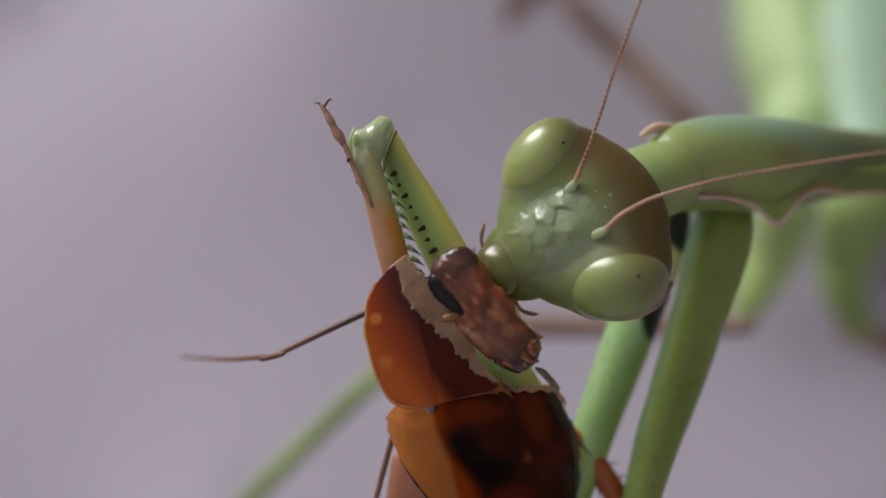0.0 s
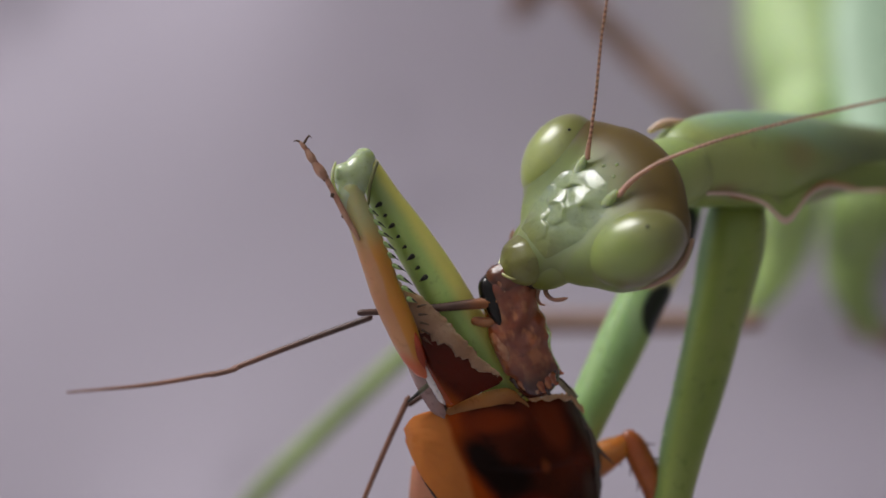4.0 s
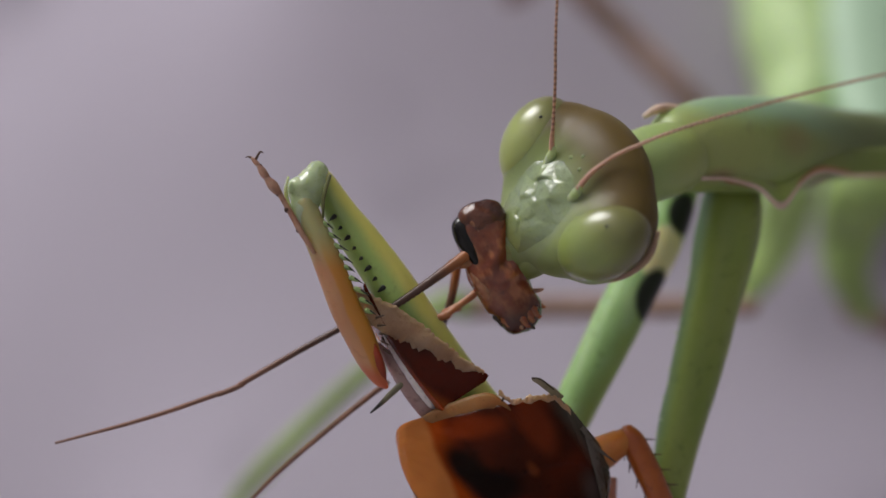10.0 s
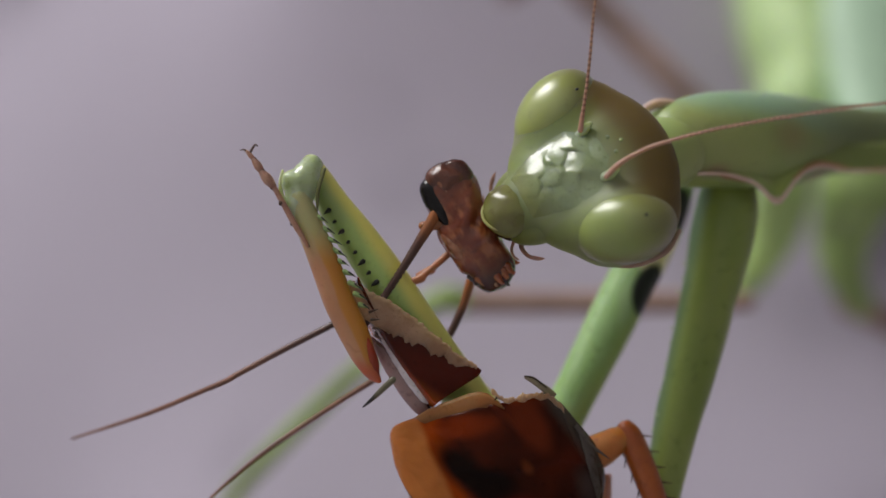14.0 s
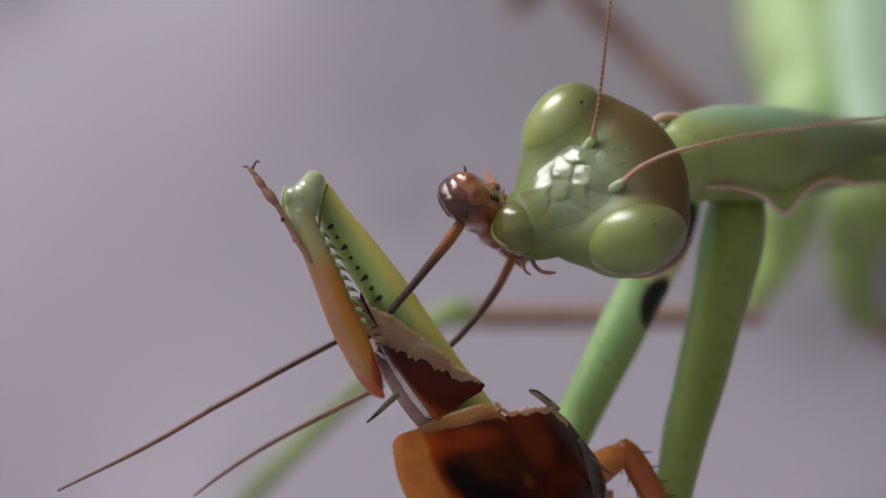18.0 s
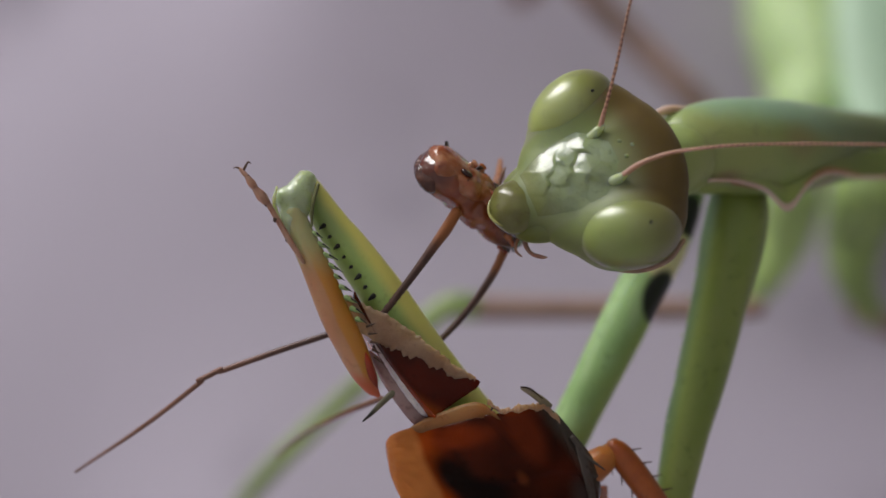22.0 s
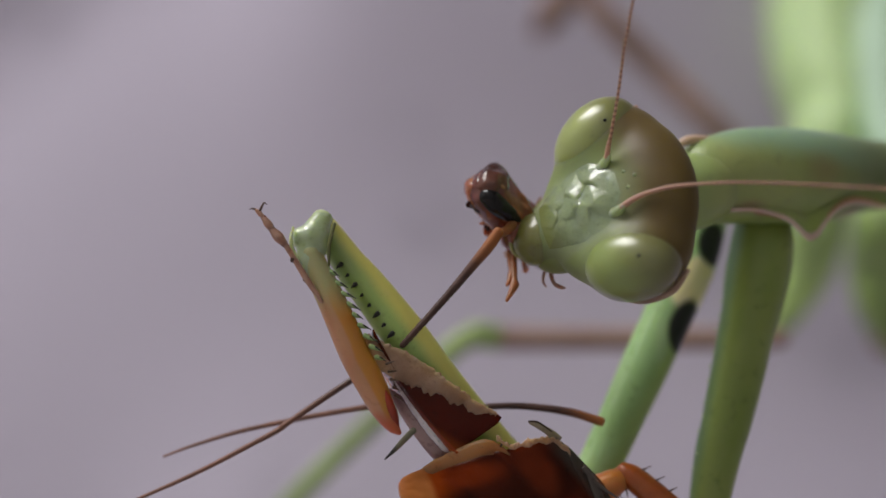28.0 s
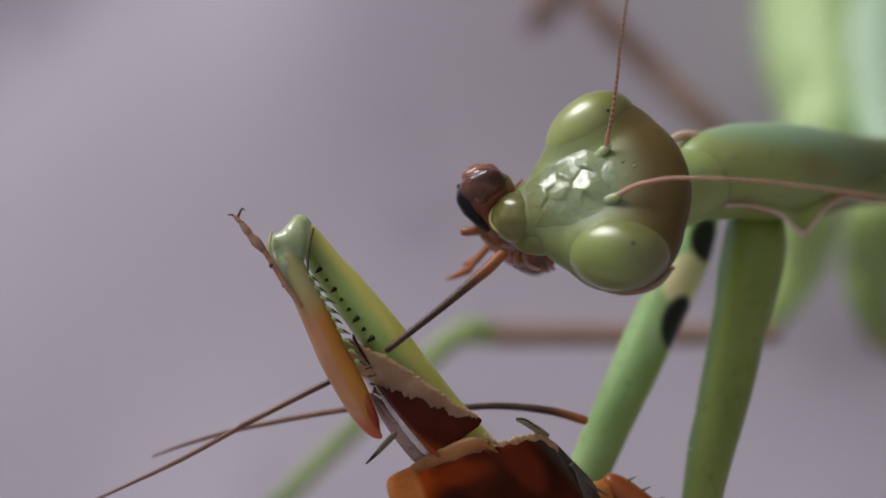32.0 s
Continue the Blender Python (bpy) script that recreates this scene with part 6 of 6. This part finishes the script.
for i in range(11):
    # tattered mouth end
    z, y = -0.75 + 0.15 * i, rng.uniform(-0.5, 0.3)
    reach, dz = rng.choice((0.02, 0.05, 0.1, 0.24)), rng.uniform(-0.2, 0.2)
    x = 2.35 - 0.6 * (z / 0.9) ** 2
    part("shred", tube([(x - 0.3, y, z, rng.uniform(0.13, 0.24), 0.16), (x + reach * 0.5, y - 0.05, z + dz * 0.5, rng.uniform(0.06, 0.12), 0.07), (x + reach, y - 0.08, z + dz, 0.04, 0.03)], 10, 8, wobble=0.2, seed=i), (flesh_dark, flesh_brown, flesh_brown, flesh_dark, flesh_light, flesh_brown)[i % 6], rh, (x, y, z), local=True)
for i, (x, y, z, tx, ty, tz, w) in enumerate(((1.3, 0.5, -0.7, 1.9, 0.9, -0.9, 0.3), (0.6, 0.7, -0.6, 0.9, 1.2, -0.7, 0.25), (-0.3, 0.7, -0.5, -0.6, 1.1, -0.8, 0.3), (-1.6, 0.3, -0.7, -2.2, 0.7, -0.9, 0.22), (1.6, 0.5, 0.2, 2.2, 0.9, 0.5, 0.26), (1.0, 0.6, -0.2, 1.5, 1.3, 0.1, 0.2), (0.2, 0.75, -0.1, 0.5, 1.1, 0.4, 0.34))):
    part("torn_scrap", tube([(x, y, z, w, 0.1), ((x + tx) / 2, (y + ty) / 2, (z + tz) / 2 + 0.1, w * 0.75, 0.05), ((x + 2 * tx) / 3, (y + 2 * ty) / 3, (z + 2 * tz) / 3, w * 0.4, 0.03)], 12, 10, wobble=0.25, seed=20 + i), (flesh_light, shred_pale, flesh_brown, flesh_dark)[i % 4], rh, (x, y, z), local=True)
for y, k in ((0.35, 1.0), (0.5, 0.62)):
    part("palp", tube([(0.5, y, -0.95, 0.14), (0.62, y, -1.3, 0.13), (0.62 + 0.2 * k, y - 0.1, -1.2 - 1.0 * k, 0.12), (0.64 + 0.24 * k, y - 0.1, -1.2 - 1.2 * k, 0.17), (0.64 + 0.2 * k, y - 0.1, -1.2 - 1.6 * k, 0.12), (0.64 + 0.12 * k, y - 0.05, -1.2 - 2.1 * k, 0.06)], 24, 10), palp_orange, rh, (0.5, y, -0.95), "jointed orange mouth palp", local=True)
part("antenna_socket", tube([(-0.5, -0.4, -0.9, 0.2), (-0.6, -0.35, -1.2, 0.18), (-0.75, -0.3, -1.5, 0.16)], 10, 10), palp_orange, rh, (-0.5, -0.4, -0.9), local=True)

ra = part("antenna", tube([(-3.479, 0, -2.819, 0.115), (-1.3, 0, -2.2, 0.14), (0.2, 0, -1.72, 0.18), (0.92, 0, -1.48, 0.21), (1.55, 0, -1.22, 0.2)], 76, 8, ribs=0.06), roach_antenna, roach, (-3.479, 0, -2.819), "dark thread-like antenna")
rao = part("antenna", tube([(-2.98, 0, -2.56, 0.12), (-5.48, 0, -3.82, 0.115), (-7.62, 0, -4.96, 0.105)], 58, 8, ribs=0.06), antenna_mid, roach, (-2.98, 0, -2.56), "dark thread-like antenna")
rat = part("antenna_tip", tube([(-8.32, 0, -5.24, 0.095), (-11, 0, -6.0, 0.085), (-14.375, 0, -6.738, 0.045)], 60, 8, ribs=0.06), antenna_tip, roach, (-7.957, 0, -5.138), "reddish thread-like antenna tip")
ram = part("antenna", tube([(-7.52, 0, -4.965, 0.1), (-7.957, 0, -5.138, 0.104), (-8.42, 0, -5.3, 0.096)], 14, 8, ribs=0.06), antenna_tip, roach, (-7.957, 0, -5.138), "reddish-brown thread-like antenna")
rb = part("antenna", tube([(-0.121, 0, -4.49, 0.11), (1.6, 0, -4.45, 0.125), (3.4, 0, -4.68, 0.15), (4.677, 0, -5.07, 0.17)], 70, 8, ribs=0.06), roach_antenna, roach, (-0.121, 0, -4.49), "dark thread-like antenna")
rbo = part("antenna", tube([(-3.62, 0, -4.75, 0.11), (-5.8, 0, -5.12, 0.1), (-8.4, 0, -5.66, 0.085), (-10.2, 0, -6.2, 0.065), (-11.298, 0, -6.609, 0.04)], 80, 8, ribs=0.06), antenna_tip, roach, (-3.62, 0, -4.75), "thin reddish-brown antenna")
leg = part("leg_femur", tube([(3.32, 0, -8.58, 0.55), (4.32, 0, -8.10, 0.66), (5.72, 0, -7.46, 0.66), (6.62, 0, -6.90, 0.5), (6.88, 0, -6.66, 0.36)], 24, 14), roach_leg, roach, (3.32, 0, -8.28), "orange spiny leg")
for i in range(4):
    a = Vector((5.51, -0.1, -7.72)).lerp(Vector((6.71, -0.1, -7.07)), i / 3)
    spike(a, a + Vector((0.12, -0.1, -0.45)), 0.05, thorn_dark, leg)
LT = ((5.68, 0, -4.74), (9.24, 0, -5.62))
legt = part("leg_tibia", tube([(*LT[0], 0.36), (6.12, 0, -4.82, 0.46), (7.32, 0, -5.12, 0.48), (8.72, 0, -5.52, 0.42), (*LT[1], 0.24)], 24, 14), roach_shin, roach, LT[0], "orange-red spiny shin")
part("tarsus", tube([(*LT[1], 0.14), (9.82, 0, -5.72, 0.12), (10.52, 0, -5.62, 0.11), (11.22, 0, -5.38, 0.09), (11.44, 0, -5.50, 0.04)], 20, 8), thorn_dark, legt, LT[1], "dark thin foot")
for i in range(12):
    u = (i + 0.5) / 12
    a = Vector(LT[0]).lerp(Vector(LT[1]), u) + Vector((0, -0.1, 0.3 if i % 2 else -0.3))
    spike(a, a + Vector((0.35, -0.1, (0.42 if i % 2 else -0.42))), 0.05, thorn_dark, legt)


# ---- movement ----
def long_antenna():
    """The outer piece, the bend and the tip of the long antenna, joined at every half second."""
    end = Vector((-4.977, 0, -2.578)) * MM
    out = [(r[0], mm(*r[1:])) for r in ANT_A_OUT]
    turn = [mm(*r[1:]).to_quaternion() for r in ANT_A_TIP]
    steps = []
    for (t0, m0), (t1, m1), q0, q1 in zip(out, out[1:], turn, turn[1:]):
        n = max(1, round((t1 - t0) / 0.5))
        for i in range(n):
            u = i / n
            steps.append((t0 + (t1 - t0) * u, m0.lerp(m1, u), q0.slerp(q1, u)))
    steps.append((*out[-1], turn[-1]))
    walk(rao, [(t, m) for t, m, q in steps])
    walk(rat, [(t, Matrix.LocRotScale(m @ end, q, None)) for t, m, q in steps])
    walk(ram, [(t, Matrix.LocRotScale(m @ end, m.to_quaternion().slerp(q, 0.5), None)) for t, m, q in steps])


def motions():
    walk(head, [(r[0], mm(*r[1:])) for r in HEAD])
    walk(femur, [(r[0], mm(*r[1:])) for r in FORELEG])
    walk(body, [(r[0], mm(*r[1:])) for r in BODY])
    for ob, rows in ((rh, ROACH_HEAD), (ra, ANT_A), (rb, ANT_B), (rbo, ANT_B_OUT), (leg, LEG_FEMUR), (legt, LEG_TIBIA), (pronotum, PRONOTUM), (lobe, PRONOTUM_LOBE), (ant_l, M_ANT_L), (ant_r, M_ANT_R)):
        walk(ob, [(r[0], mm(*r[1:])) for r in rows])

    long_antenna()
    for ob, (px, py, pz), rows in ((near_coxa, (11.2, 5, 4.2), NEAR_SWING), (mark_coxa, (8.2, 6.2, 1.3), MARK_SWING)):
        walk(ob, [(t, mm(px, py, pz, 0, a, 0) @ mm(-px, -py, -pz)) for t, a in rows])


motions()
